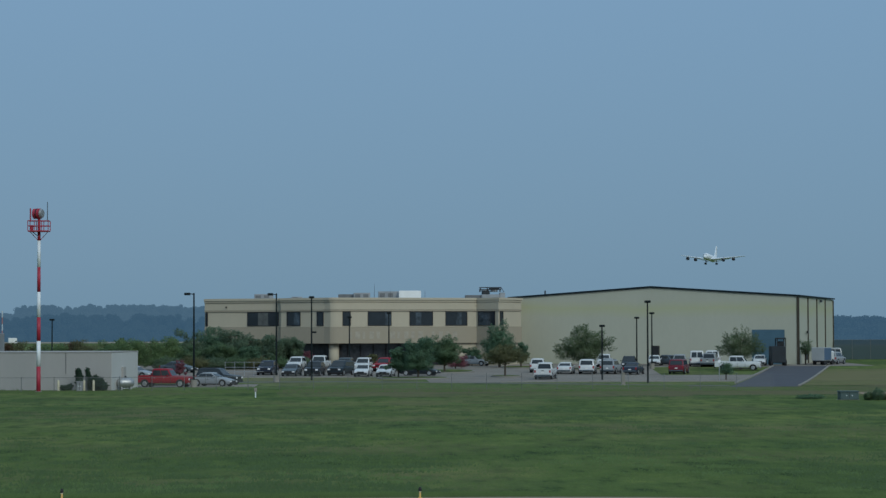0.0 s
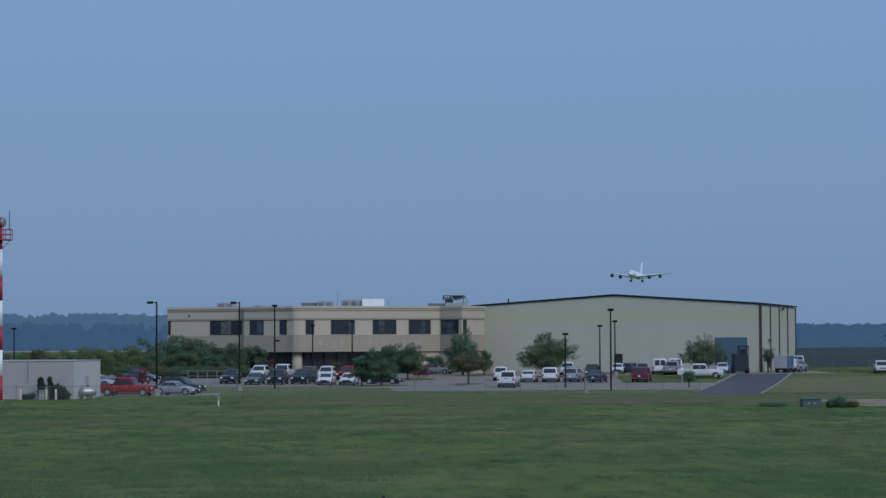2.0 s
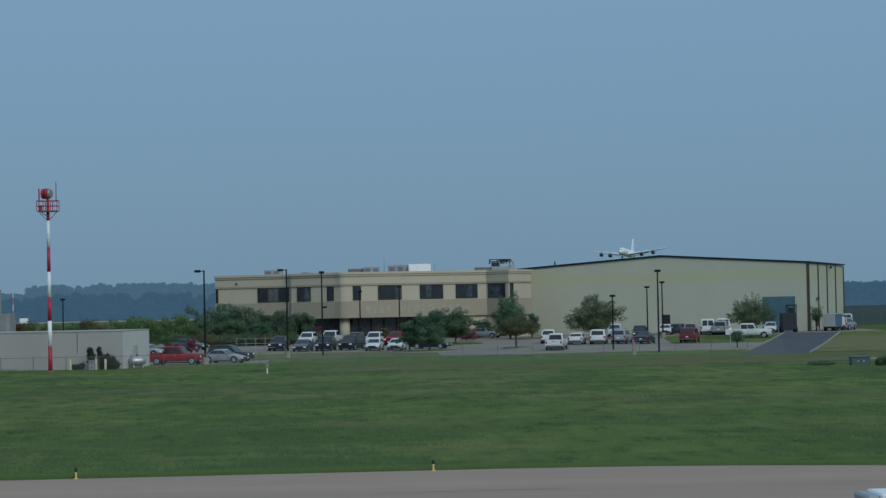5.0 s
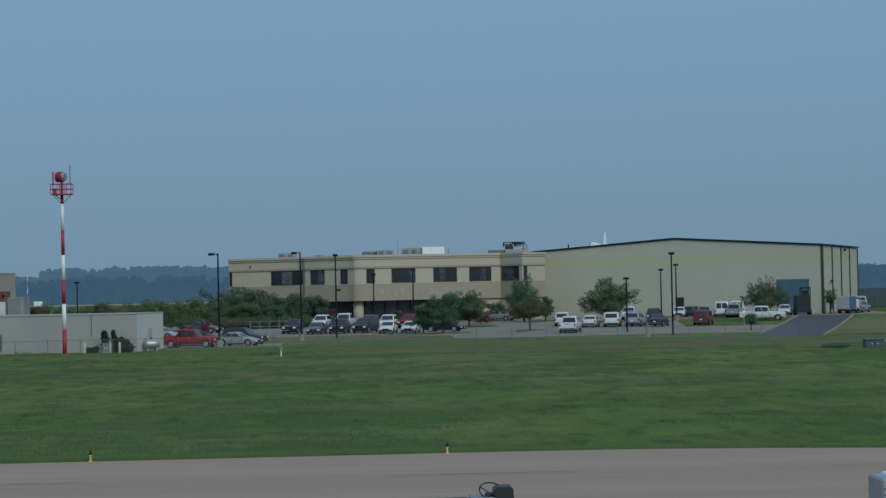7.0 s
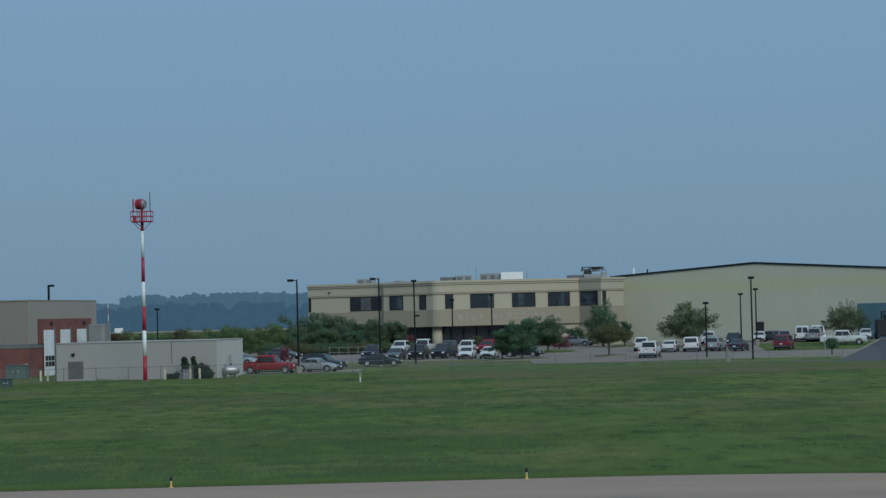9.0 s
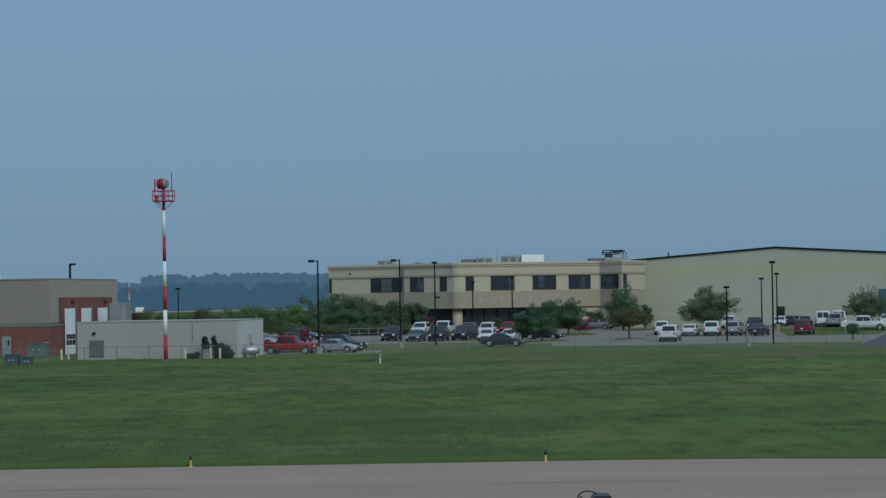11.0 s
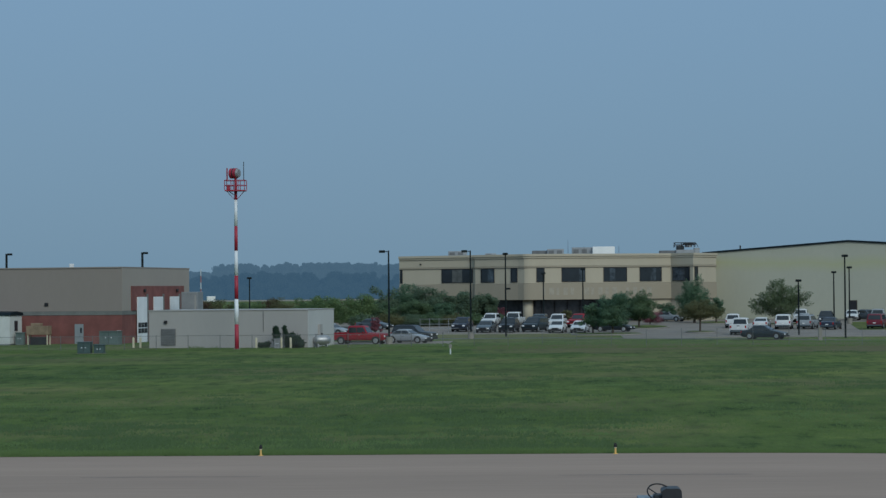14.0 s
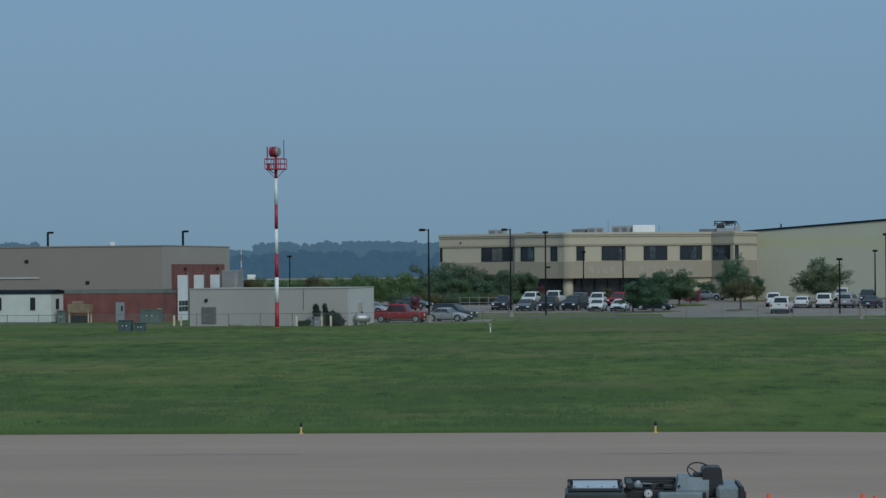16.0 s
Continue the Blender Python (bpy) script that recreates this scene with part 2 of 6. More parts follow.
# blue haze of distance put in as glow, stronger on the far ridge
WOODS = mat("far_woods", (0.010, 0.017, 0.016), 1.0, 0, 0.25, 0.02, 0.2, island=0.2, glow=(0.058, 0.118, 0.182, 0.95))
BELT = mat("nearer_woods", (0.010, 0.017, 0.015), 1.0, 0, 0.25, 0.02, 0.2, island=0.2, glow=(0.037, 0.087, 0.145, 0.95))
GRILLE = mat("grille_grey", (0.15, 0.155, 0.16), 0.6, 0.2, 0.15, 1, 9)
CAR_GLASS = mat("tinted_car_glass", (0.032, 0.040, 0.046), 0.06, 0, 0.1, 0.8, 5)
FIELD = mat("stubble_field", (0.27, 0.235, 0.18), 0.95, 0, 0.12, 0.02, 0.3)
ORANGE = mat("orange_plastic", (0.85, 0.11, 0.02), 0.5, 0, 0.06, 3, 30)
TUG = mat("tug_grey_enamel", (0.19, 0.225, 0.245), 0.42, 0.1, 0.12, 2, 18)
TUG_DK = mat("tug_dark_enamel", (0.020, 0.025, 0.029), 0.5, 0.1, 0.15, 2, 18)
TUG_GREEN = mat("tug_green_enamel", (0.040, 0.052, 0.052), 0.4, 0.1, 0.15, 2, 18)
VINYL = mat("seat_vinyl", (0.020, 0.022, 0.027), 0.5, 0, 0.15, 4, 30)
ALU = mat("bare_aluminium", (0.55, 0.58, 0.62), 0.35, 0.5, 0.1, 4, 30)
PLANE_WHITE = mat("aircraft_white", (0.80, 0.84, 0.88), 0.35, 0, 0.03, 0.3, 3)
PLANE_GREY = mat("aircraft_grey", (0.52, 0.54, 0.56), 0.4, 0.2, 0.05, 0.3, 3)
ENGINE = mat("dark_blue_engine_pod", (0.012, 0.024, 0.045), 0.5, 0, 0.1, 0.3, 3)
DARK = mat("dark_metal", (0.03, 0.03, 0.033), 0.5, 0.4, 0.15, 2, 18)
LAMP_LENS = mat("lamp_lens", (0.75, 0.76, 0.78), 0.15, 0, 0.05, 3, 20)
TAIL = mat("tail_lamp_red", (0.35, 0.02, 0.02), 0.25, 0, 0.05, 3, 20)
WOOD = mat("weathered_wood", (0.25, 0.185, 0.125), 0.85, 0, 0.2, 1.5, 20)
NET = mesh_net("chain_link", (0.30, 0.31, 0.31), 0.10)
NET_DK = mesh_net("screened_chain_link", (0.034, 0.064, 0.082), 0.88)


def leafy(m, share=0.45):
    """Lets light through the leaves."""
    n, l = m.node_tree.nodes, m.node_tree.links
    b = n["Principled BSDF"]
    b.inputs["Specular IOR Level"].default_value = 0.15
    tr, mix = n.new("ShaderNodeBsdfTranslucent"), n.new("ShaderNodeMixShader")
    mix.inputs[0].default_value = share
    l.new(b.inputs["Base Color"].links[0].from_socket, tr.inputs[0])
    l.new(b.outputs[0], mix.inputs[1])
    l.new(tr.outputs[0], mix.inputs[2])
    l.new(mix.outputs[0], n["Material Output"].inputs[0])


for dull in (POLE, TRIM, SEAM):
    dull.node_tree.nodes["Principled BSDF"].inputs["Specular IOR Level"].default_value = 0.15
for leaf in (LEAF_HAZED, LEAF, LEAF_DK, LEAF_OLIVE, LEAF_RED, LEAF_PALE, LEAF_RUST, LEAF_SHADE, LEAF_BRONZE):
    leafy(leaf, 0.56)


# ---- small mesh helpers ----
def part(name, bm, material, parent=None, label="", m=None, smooth=False):
    """Links a bmesh as one mesh object, under a thing or a part."""
    me = bpy.data.meshes.new(name)
    bm.to_mesh(me)
    bm.free()
    me.materials.append(material)
    if smooth:
        for f in me.polygons:
            f.use_smooth = True
    ob = new(name, me)
    if parent:
        ob.parent = parent
    if m:
        ob.matrix_basis = m
    if label:
        ob["label"] = label
    return ob


def thing(name, m, label, category, group="", kind=""):
    ob = new(name)
    ob.matrix_basis = m
    ob.empty_display_size = 0.3
    return tagged(ob, label, category, group, kind)


def box(bm, x0, x1, y0, y1, z0, z1, bevel=0.0, taper=0.0):
    vs = [bm.verts.new((x, y, z)) for z, k in ((z0, 0), (z1, taper)) for x, y in ((x0 + k, y0 + k), (x1 - k, y0 + k), (x1 - k, y1 - k), (x0 + k, y1 - k))]
    fs = [bm.faces.new([vs[i] for i in q]) for q in ((3, 2, 1, 0), (4, 5, 6, 7), (0, 1, 5, 4), (1, 2, 6, 5), (2, 3, 7, 6), (3, 0, 4, 7))]
    if bevel:
        es = {e for f in fs for e in f.edges}
        bmesh.ops.bevel(bm, geom=list(es), offset=bevel, segments=1, affect="EDGES", profile=0.6)
    return bm


def tube(bm, p0, p1, r0, r1=None, n=10, caps=True):
    p0, p1, r1 = Vector(p0), Vector(p1), r0 if r1 is None else r1
    q = (p1 - p0).to_track_quat("Z", "Y")
    rings = []
    for p, r in ((p0, r0), (p1, r1)):
        rings.append([bm.verts.new(p + q @ Vector((r * math.cos(2 * math.pi * i / n), r * math.sin(2 * math.pi * i / n), 0))) for i in range(n)])
    for i in range(n):
        bm.faces.new((rings[0][i], rings[0][(i + 1) % n], rings[1][(i + 1) % n], rings[1][i]))
    if caps:
        bm.faces.new(rings[0][::-1])
        bm.faces.new(rings[1])
    return bm


def loft(bm, rings, caps=True, closed=True):
    """Skins a row of rings of points."""
    vs = [[bm.verts.new(p) for p in r] for r in rings]
    n = len(vs[0])
    for a, b in zip(vs, vs[1:]):
        for i in range(n if closed else n - 1):
            bm.faces.new((a[i], a[(i + 1) % n], b[(i + 1) % n], b[i]))
    if caps:
        bm.faces.new(vs[0][::-1])
        bm.faces.new(vs[-1])
    return bm


def prism(bm, plan, z0, z1):
    """An upright prism over a plan given counter-clockwise."""
    return loft(bm, [[(x, y, z0) for x, y in plan], [(x, y, z1) for x, y in plan]])


def slab(bm, poly, x0, x1):
    """A profile in y and z, drawn out along x."""
    return loft(bm, [[(x0, y, z) for y, z in poly], [(x1, y, z) for y, z in poly]])


def B():
    return bmesh.new()


def rise(y):
    """Height of the ground: flat airfield, then a low rise to the buildings."""
    s = min(1, max(0, (y - 225) / 125))
    return s * s * (3 - 2 * s)


def on(x, y, turn=0, dz=0.0):
    return pose(x, y, rise(y) + dz, 0, 0, turn)

# ---- ground ----
def strip(name, ys, xl, xr, dz, material, label, category, nx=1):
    bm = B()
    rows = [[bm.verts.new((xl(y) + (xr(y) - xl(y)) * i / nx, y, rise(y) + dz)) for i in range(nx + 1)] for y in ys]
    for a, b in zip(rows, rows[1:]):
        for i in range(nx):
            bm.faces.new((a[i], a[i + 1], b[i + 1], b[i]))
    ob = part(name, bm, material)
    return tagged(ob, label, category, kind="structure")


def lerp(y0, x0, y1, x1):
    return lambda y: x0 + (y - y0) * (x1 - x0) / (y1 - y0)


def const(v):
    return lambda y: v


def steps(a, b, d):
    n = max(1, round((b - a) / d))
    return [a + (b - a) * i / n for i in range(n + 1)]


strip("ground", [-4000, -500] + steps(-50, 220, 30) + steps(225, 350, 6.25) + [500, 900, 2000, 4600], const(-4500), const(4500), 0, GRASS,
      "wide mown airfield meadow, green with darker tufts and dry patches", "ground", 1)


def taxi_edge(x):
    """The taxiway's far edge: straight, then bending towards the camera in a wide fillet."""
    if x < 4:
        return 74.3
    if x < 40:
        return 74.3 - 0.0142 * (x - 4) ** 2
    return 74.3 - 0.0142 * 36 ** 2 - 1.0224 * (x - 40)


def edge_strip(name, back, front, dz, material, label, category):
    bm = B()
    xs = [-900, -60] + steps(-40, 4, 11) + steps(5, 40, 1.25)[0:] + [60, 66]
    rows = [(bm.verts.new((x, front(x), dz)), bm.verts.new((x, back(x), dz))) for x in xs]
    for a, b in zip(rows, rows[1:]):
        bm.faces.new((a[0], b[0], b[1], a[1]))
    return tagged(part(name, bm, material), label, category, kind="structure")


edge_strip("taxiway", taxi_edge, const(-45), 0.012, CONCRETE, "broad grey concrete taxiway, faintly stained and banded", "taxiway")
edge_strip("taxiway_margin", lambda x: taxi_edge(x) + 0.16 + 0.07 * noise.noise((x * 0.7, 2.0, 0.0)), lambda x: taxi_edge(x) + 0.002, 0.014, MARGIN, "thin brown strip of dead grass along the taxiway", "soil")
strip("parking_lot", steps(262, 322, 5), lerp(262, -34, 322, -40), lerp(262, 49.3, 322, 64), 0.015, LOT, "worn light grey asphalt car park with parked cars", "parking lot")
strip("parking_lot_front", steps(240.5, 262, 5), const(9.5), lerp(240.5, 43.0, 262, 48.3), 0.015, LOT, "worn light grey asphalt forecourt of the car park", "parking lot")
strip("lane", steps(243.6, 247.4, 1.9), const(-60), const(2.996), 0.012, LANE, "narrow weathered dark asphalt service lane", "road")
BEND = ((3.0, 244.4), (7.0, 243.0), (9.8, 241.6), (12.8, 239.8), (16.4, 238.0), (20.1, 236.0), (23.8, 233.6), (27.8, 231.0), (31.5, 228.0), (35.8, 225.4), (39.0, 223.6))
bm = B()
lane_rows = [[bm.verts.new((x, y + w, rise(y + w) + 0.012)) for w in (-1.8, 1.8)] for x, y in BEND]
for a, b in zip(lane_rows, lane_rows[1:]):
    bm.faces.new((a[0], b[0], b[1], a[1]))
tagged(part("lane", bm, LANE), "bend of the weathered service lane towards the driveway", "road", kind="structure")
strip("driveway", steps(219, 303, 4), lerp(219, 38.2, 303, 59), lerp(219, 45.2, 303, 66.4), 0.02, TAR, "dark fresh asphalt driveway sloping up to the hangar", "road")
strip("parking_pad", steps(225.5, 237, 4), const(-23), const(-8.8), 0.014, LOT, "pale asphalt parking pad beside the shed", "parking lot")
strip("apron", steps(303, 330, 9), const(50), const(73), 0.018, LOT, "light grey asphalt apron before the hangar", "apron")
strip("dry_verge", steps(224, 290, 6), lerp(224, 46.6, 290, 63.2), const(140), 0.018, VERGE, "dry brownish grass beside the driveway", "lawn")
strip("verge", steps(266, 300, 6), lerp(266, 38.2, 300, 41.5), lerp(262, 48.1, 300, 58), 0.022, GRASS, "green grass verge beside the driveway", "lawn")


def ragged(name, x0, x1, y0, y1, wobble, dz, material, label, category, seed):
    """A ground patch with an uneven outline."""
    bm = B()
    n = max(8, round((x1 - x0) / 0.8))
    lo, hi = [], []
    for i in range(n + 1):
        x = x0 + (x1 - x0) * i / n
        k = 1.0 if 0 < i < n else 0.0
        a = y0 + wobble * (noise.noise((x * 0.11, seed, 0.3)) + 0.6 * noise.noise((x * 0.5, seed, 4.0)))
        b = y1 + wobble * (noise.noise((x * 0.13, seed, 7.3)) + 0.6 * noise.noise((x * 0.6, seed, 9.0)))
        m = (y0 + y1) / 2
        ya, yb = m + (a - m) * (0.1 + 0.9 * k), m + (b - m) * (0.1 + 0.9 * k)
        lo.append(bm.verts.new((x, ya, rise(ya) + dz)))
        hi.append(bm.verts.new((x, yb, rise(yb) + dz)))
    for i in range(n):
        bm.faces.new((lo[i], lo[i + 1], hi[i + 1], hi[i]))
    return tagged(part(name, bm, material), label, category, kind="structure")


ragged("worn_grass", -6, 120, 190, 222, 5.0, 0.008, WORN, "worn brownish grass along the fence", "lawn", 2.0)
ragged("lot_edge_grass", -34, 9.3, 249, 261, 0.8, 0.009, VERGE, "thin dull grass between the lane and the car park", "lawn", 3.0)
ragged("bare_soil", 44.9, 75, 178, 199, 3.0, 0.014, SAND, "bare sandy soil among dry grass", "soil", 5.0)
strip("stubble_field", [985, 1060, 1130], const(-600), const(100), 0.02, FIELD, "distant pale stubble field before the woods", "field")
strip("stubble_field", [655, 712], const(115), const(300), 0.02, FIELD, "pale stubble field beyond the screened fence", "field")


def kerb(line, h=0.16, label="pale concrete kerb along the lot"):
    bm = B()
    for (x0, y0), (x1, y1) in zip(line, line[1:]):
        d = Vector((x1 - x0, y1 - y0))
        nrm = Vector((-d.y, d.x)).normalized() * 0.1
        n = max(1, round(d.length / 8))
        for i in range(n):
            a, b = Vector((x0, y0)) + d * (i / n), Vector((x0, y0)) + d * ((i + 1) / n)
            loft(bm, [[(p.x - nrm.x, p.y - nrm.y, rise(p.y) - 0.1), (p.x + nrm.x, p.y + nrm.y, rise(p.y) - 0.1), (p.x + nrm.x, p.y + nrm.y, rise(p.y) + h), (p.x - nrm.x, p.y - nrm.y, rise(p.y) + h)] for p in (a, b)])
    return tagged(part("kerb", bm, KERB), label, "kerb", kind="structure")


kerb([(41.1, 232), (58.8, 302.5)])
kerb([(45.3, 220), (66.5, 302.5)])
kerb([(17.0, 240.3), (42.4, 240.3)], 0.10)
kerb([(-34, 261.7), (9.3, 261.7)], 0.07)


def island(x, y, rx, ry):
    """A kerbed planting bed."""
    bm = B()
    pts = [(x + rx * math.cos(a), y + ry * math.sin(a)) for a in [2 * math.pi * i / 28 for i in range(28)]]
    loft(bm, [[(a, b, rise(b) - 0.05) for a, b in pts], [(a, b, rise(b) + 0.15) for a, b in pts]])
    ob = tagged(part("island", bm, KERB), "oval kerbed grass island in the car park", "traffic island", kind="structure")
    bm = B()
    bm.faces.new([bm.verts.new((x + (a - x) * 0.93, y + (b - y) * 0.95, rise(b) + 0.16)) for a, b in pts])
    part("turf", bm, GRASS, ob)


for spot in ((8.2, 256.5, 4.2, 3.4), (13.4, 283, 3.4, 6.0), (19.2, 261.5, 1.8, 2.6), (31.6, 290, 3.2, 3.0), (24.0, 300, 2.6, 4.0)):
    island(*spot)

# ---- hangar: its gable end and right flank show ----
HX, HY, HT = 64.0, 311.0, -20.0
hangar = thing("hangar", pose(HX, HY, 0.75, 0, 0, HT), "large beige ribbed-metal aircraft hangar with dark roof trim", "hangar")
HW, HD, EAVE, PEAK = 42.0, 37.0, 9.60, 10.98
bm = B()
slab_pts = [(-HW, -1.0), (0, -1.0), (0, EAVE), (-HW / 2, PEAK), (-HW, EAVE)]
loft(bm, [[(x, y, z) for x, z in slab_pts] for y in (0.0, HD)])
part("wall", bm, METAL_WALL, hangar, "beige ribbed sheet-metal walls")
bm = B()
roof = [(-HW - 0.3, EAVE + 0.02), (-HW / 2, PEAK + 0.05), (0.3, EAVE + 0.02), (0.3, EAVE + 0.22), (-HW / 2, PEAK + 0.26), (-HW - 0.3, EAVE + 0.22)]
loft(bm, [[(x, y, z) for x, z in roof] for y in (-0.25, HD + 0.25)])
part("roof", bm, TRIM, hangar, "low-pitched roof edged with dark trim")
for i in range(5):
    bm = box(B(), 0.004, 0.16, -0.02 + i * (HD - 0.3) / 4, 0.28 + i * (HD - 0.3) / 4, -0.8, EAVE - 0.1)
    part("downpipe", bm, SEAM, hangar, "brown downpipe")
part("corner_trim", box(B(), -0.2, 0.0, -0.06, -0.004, -0.8, EAVE - 0.05), SEAM, hangar)
part("doorway", box(B(), -6.5, -1.9, -0.08, -0.01, -0.8, 4.95), mat("blue_shutter", (0.066, 0.138, 0.190), 0.5, 0.1, 0.08, 0.6, 8), hangar, "blue-grey roller shutter")
part("wall_cabinet", box(B(), -20.9, -19.9, -0.07, -0.01, 1.3, 2.6), DARK, hangar, "dark wall-mounted cabinet")
part("wall_cabinet_frame", box(B(), -21.0, -19.8, -0.05, -0.005, 1.2, 2.7), SEAM, hangar)
for x, z in ((-37.2, 9.75),):
    part("vent_stack", tube(B(), (x, 2, z - 0.3), (x, 2, z + 1.0), 0.11), DARK, hangar, "slim dark roof vent")
for y, z in ((7.0, 4.4), (21.0, 9.0)):
    part("wall_lamp", box(B(), 0.165, 0.4, y, y + 1.0, z, z + 0.35, 0.03), DARK, hangar)
for y in (6.0, 19.0):
    part("flank_window", box(B(), 0.01, 0.12, y, y + 2.4, 0.6, 2.2), DARK, hangar)
# ---- office block: two storeys, folded front with a rounded corner ----
office = thing("office_building", pose(0, 0, 0.8), "two-storey cream stucco office building with dark strip windows", "office building")
FRONT = [(-19.6, 321.4), (-8.62, 316.4), (-8.54, 315.4), (-2.4, 311.3)]
for k in range(1, 6):      # rounded nose
    a = radians(-118 + k * 10)
    FRONT.append((-1.1 + 1.5 * math.cos(a), 311.95 + 1.5 * math.sin(a)))
FRONT += [(0.1, 310.8), (19.1, 316.6), (22.0, 313.4), (25.6, 318.5)]
BACK = [(25.6, 350.0), (-21.0, 350.0)]


def grow(line, d):
    """The front line moved towards the airfield by d."""
    out = []
    for i, p in enumerate(line):
        a, b = Vector(line[max(0, i - 1)]), Vector(line[min(len(line) - 1, i + 1)])
        t = (b - a).normalized()
        out.append((p[0] + t.y * d, p[1] - t.x * d))
    return out


def band(z0, z1, d, material, name, label=""):
    return part(name, prism(B(), grow(FRONT, d) + BACK, z0, z1), material, office, label)


band(3.15, 5.42, 0.12, STUCCO_DK, "spandrel", "tan stucco band under the windows")
band(5.44, 7.62, 0.0, STUCCO, "upper_wall", "cream stucco wall")
band(7.64, 7.86, 0.14, STUCCO_DK, "string_course")
band(7.88, 8.92, 0.06, STUCCO, "fascia")
band(8.94, 9.18, 0.2, STUCCO, "cornice", "cream moulded cornice")
band(9.20, 9.50, 0.34, STUCCO, "parapet", "cream parapet cap")
band(9.51, 9.54, -0.4, ROOF, "flat_roof")
part("ground_floor", prism(B(), grow(FRONT, -2.6) + BACK, -0.6, 3.13), LOBBY_GLASS, office, "recessed dark-glazed ground floor")
part("left_pier", prism(B(), [(-19.5, 322.2), (-9.0, 318.0), (-8.6, 321.0), (-19.5, 325.0)], -0.6, 3.14), STUCCO_DK, office)
part("right_pier", prism(B(), [(14.5, 315.6), (19.1, 316.9), (22.0, 313.8), (25.4, 318.8), (25.4, 323), (14.5, 323)], -0.6, 3.14), STUCCO, office)
part("column", tube(B(), (-1.1, 312.1, -0.6), (-1.1, 312.1, 3.14), 0.72, 0.72, 20), STUCCO, office, "round cream column", smooth=True)


def window_on(p, q, z0, z1, panes):
    """A glazed opening between two points of the front: frame, panes, mullions."""
    p, q = Vector(p), Vector(q)
    t = (q - p).normalized()
    nrm = Vector((t.y, -t.x))

    def bar(a, b, lo, hi, d0, d1):
        pa, pb = p + t * a, p + t * b
        return [(pa + nrm * d1, pb + nrm * d1, pb + nrm * d0, pa + nrm * d0), lo, hi]
    L = (q - p).length
    bm = B()
    for a, b, lo, hi in ((0, L, z0, z0 + 0.08), (0, L, z1 - 0.08, z1), (0, 0.08, z0 + 0.081, z1 - 0.081), (L - 0.08, L, z0 + 0.081, z1 - 0.081)):
        pl, l0, h0 = bar(a, b, lo, hi, 0.0, 0.09)
        prism(bm, [(v.x, v.y) for v in pl], l0, h0)
    w = part("window", bm, DARK, office)
    for i in range(panes):
        a, b = 0.09 + (L - 0.18) * i / panes, 0.09 + (L - 0.18) * (i + 1) / panes
        pl, l0, h0 = bar(a, b - 0.004, z0 + 0.09, z1 - 0.09, 0.0, 0.03)
        part("pane", prism(B(), [(v.x, v.y) for v in pl], l0, h0), PALE_REFLECT if panes == 3 and i == 1 else random.choice((GLASS, GLASS, REFLECT_GLASS)), w)
    return w


def along(a, b, s):
    return (a[0] + (b[0] - a[0]) * s, a[1] + (b[1] - a[1]) * s)


A0, A1, B0, B1 = FRONT[0], FRONT[1], FRONT[2], FRONT[3]
C0, C1, D1, D2 = FRONT[9], FRONT[10], FRONT[11], FRONT[12]
WZ = (5.6, 7.6)
for a, b, s0, s1, n in ((A0, A1, 0.01, 0.04, 1), (A0, A1, 0.565, 0.975, 3), (B0, B1, 0.14, 0.45, 2), (B0, B1, 0.83, 0.98, 1), (C0, C1, 0.0, 0.06, 1),
                        (C0, C1, 0.185, 0.36, 4), (C0, C1, 0.495, 0.67, 4), (C0, C1, 0.765, 0.93, 4), (C1, D1, 0.08, 0.86, 4), (D1, D2, 0.06, 0.2, 1)):
    window_on(along(a, b, s0), along(a, b, s1), *WZ, n)
part("wall_lamp", box(B(), -16.6, -16.35, 319.7, 319.85, 8.2, 8.42, 0.03), DARK, office)
# raised lettering on the front, drawn as plain faint bars
letters = [(0.04 + 0.052 * k + (0.05 if k > 4 else 0) + (0.05 if k > 9 else 0), (0.5, 0.62, 0.4, 0.7)[k * 3 % 4]) for k in range(14)]
for s, w in letters:
    a, b = Vector(along(C0, C1, s)), Vector(along(C0, C1, s + w / 19.9))
    off = Vector(((b - a).normalized().y, -(b - a).normalized().x))
    pl = [a + off * 0.138, b + off * 0.138, b + off * 0.13, a + off * 0.13]
    part("sign_bar", prism(B(), [(v.x, v.y) for v in pl], 3.8, 4.8), SIGN, office)
# entrance doors and mullions behind the column
for x in (0.8, 2.6, 4.4, 6.2, 8.0, 10.5, 13.0):
    part("mullion", box(B(), x, x + 0.14, 313.35 + (x - 0.1) * 0.305, 313.55 + (x - 0.1) * 0.305, -0.6, 3.12), DARK, office)

# things on the office roof
def roof_unit(x, y, w, d, h, material, label, turn=0, z=10.34):
    u = thing("roof_unit", pose(x, y, z, 0, 0, turn), label, "air conditioner")
    part("casing", box(B(), -w / 2, w / 2, -d / 2, d / 2, 0.0, h, 0.05), material, u)
    for k in range(0 if material is WHITEBOX else max(1, int(w / 1.2))):
        part("grille", box(B(), -w / 2 + 0.2 + k * 1.2, -w / 2 + 0.95 + k * 1.2, -d / 2 - 0.03, -d / 2 - 0.004, h * 0.2, h * 0.75), GRILLE, u)
    return u


roof_unit(-11.3, 325, 2.7, 2, 0.72, GREYBOX, "low grey rooftop air conditioner")
roof_unit(-6.5, 325, 1.6, 1.6, 0.34, GREYBOX, "low grey rooftop air conditioner")
roof_unit(0.6, 324, 2.2, 2, 0.66, GRILLE, "grey rooftop air conditioner")
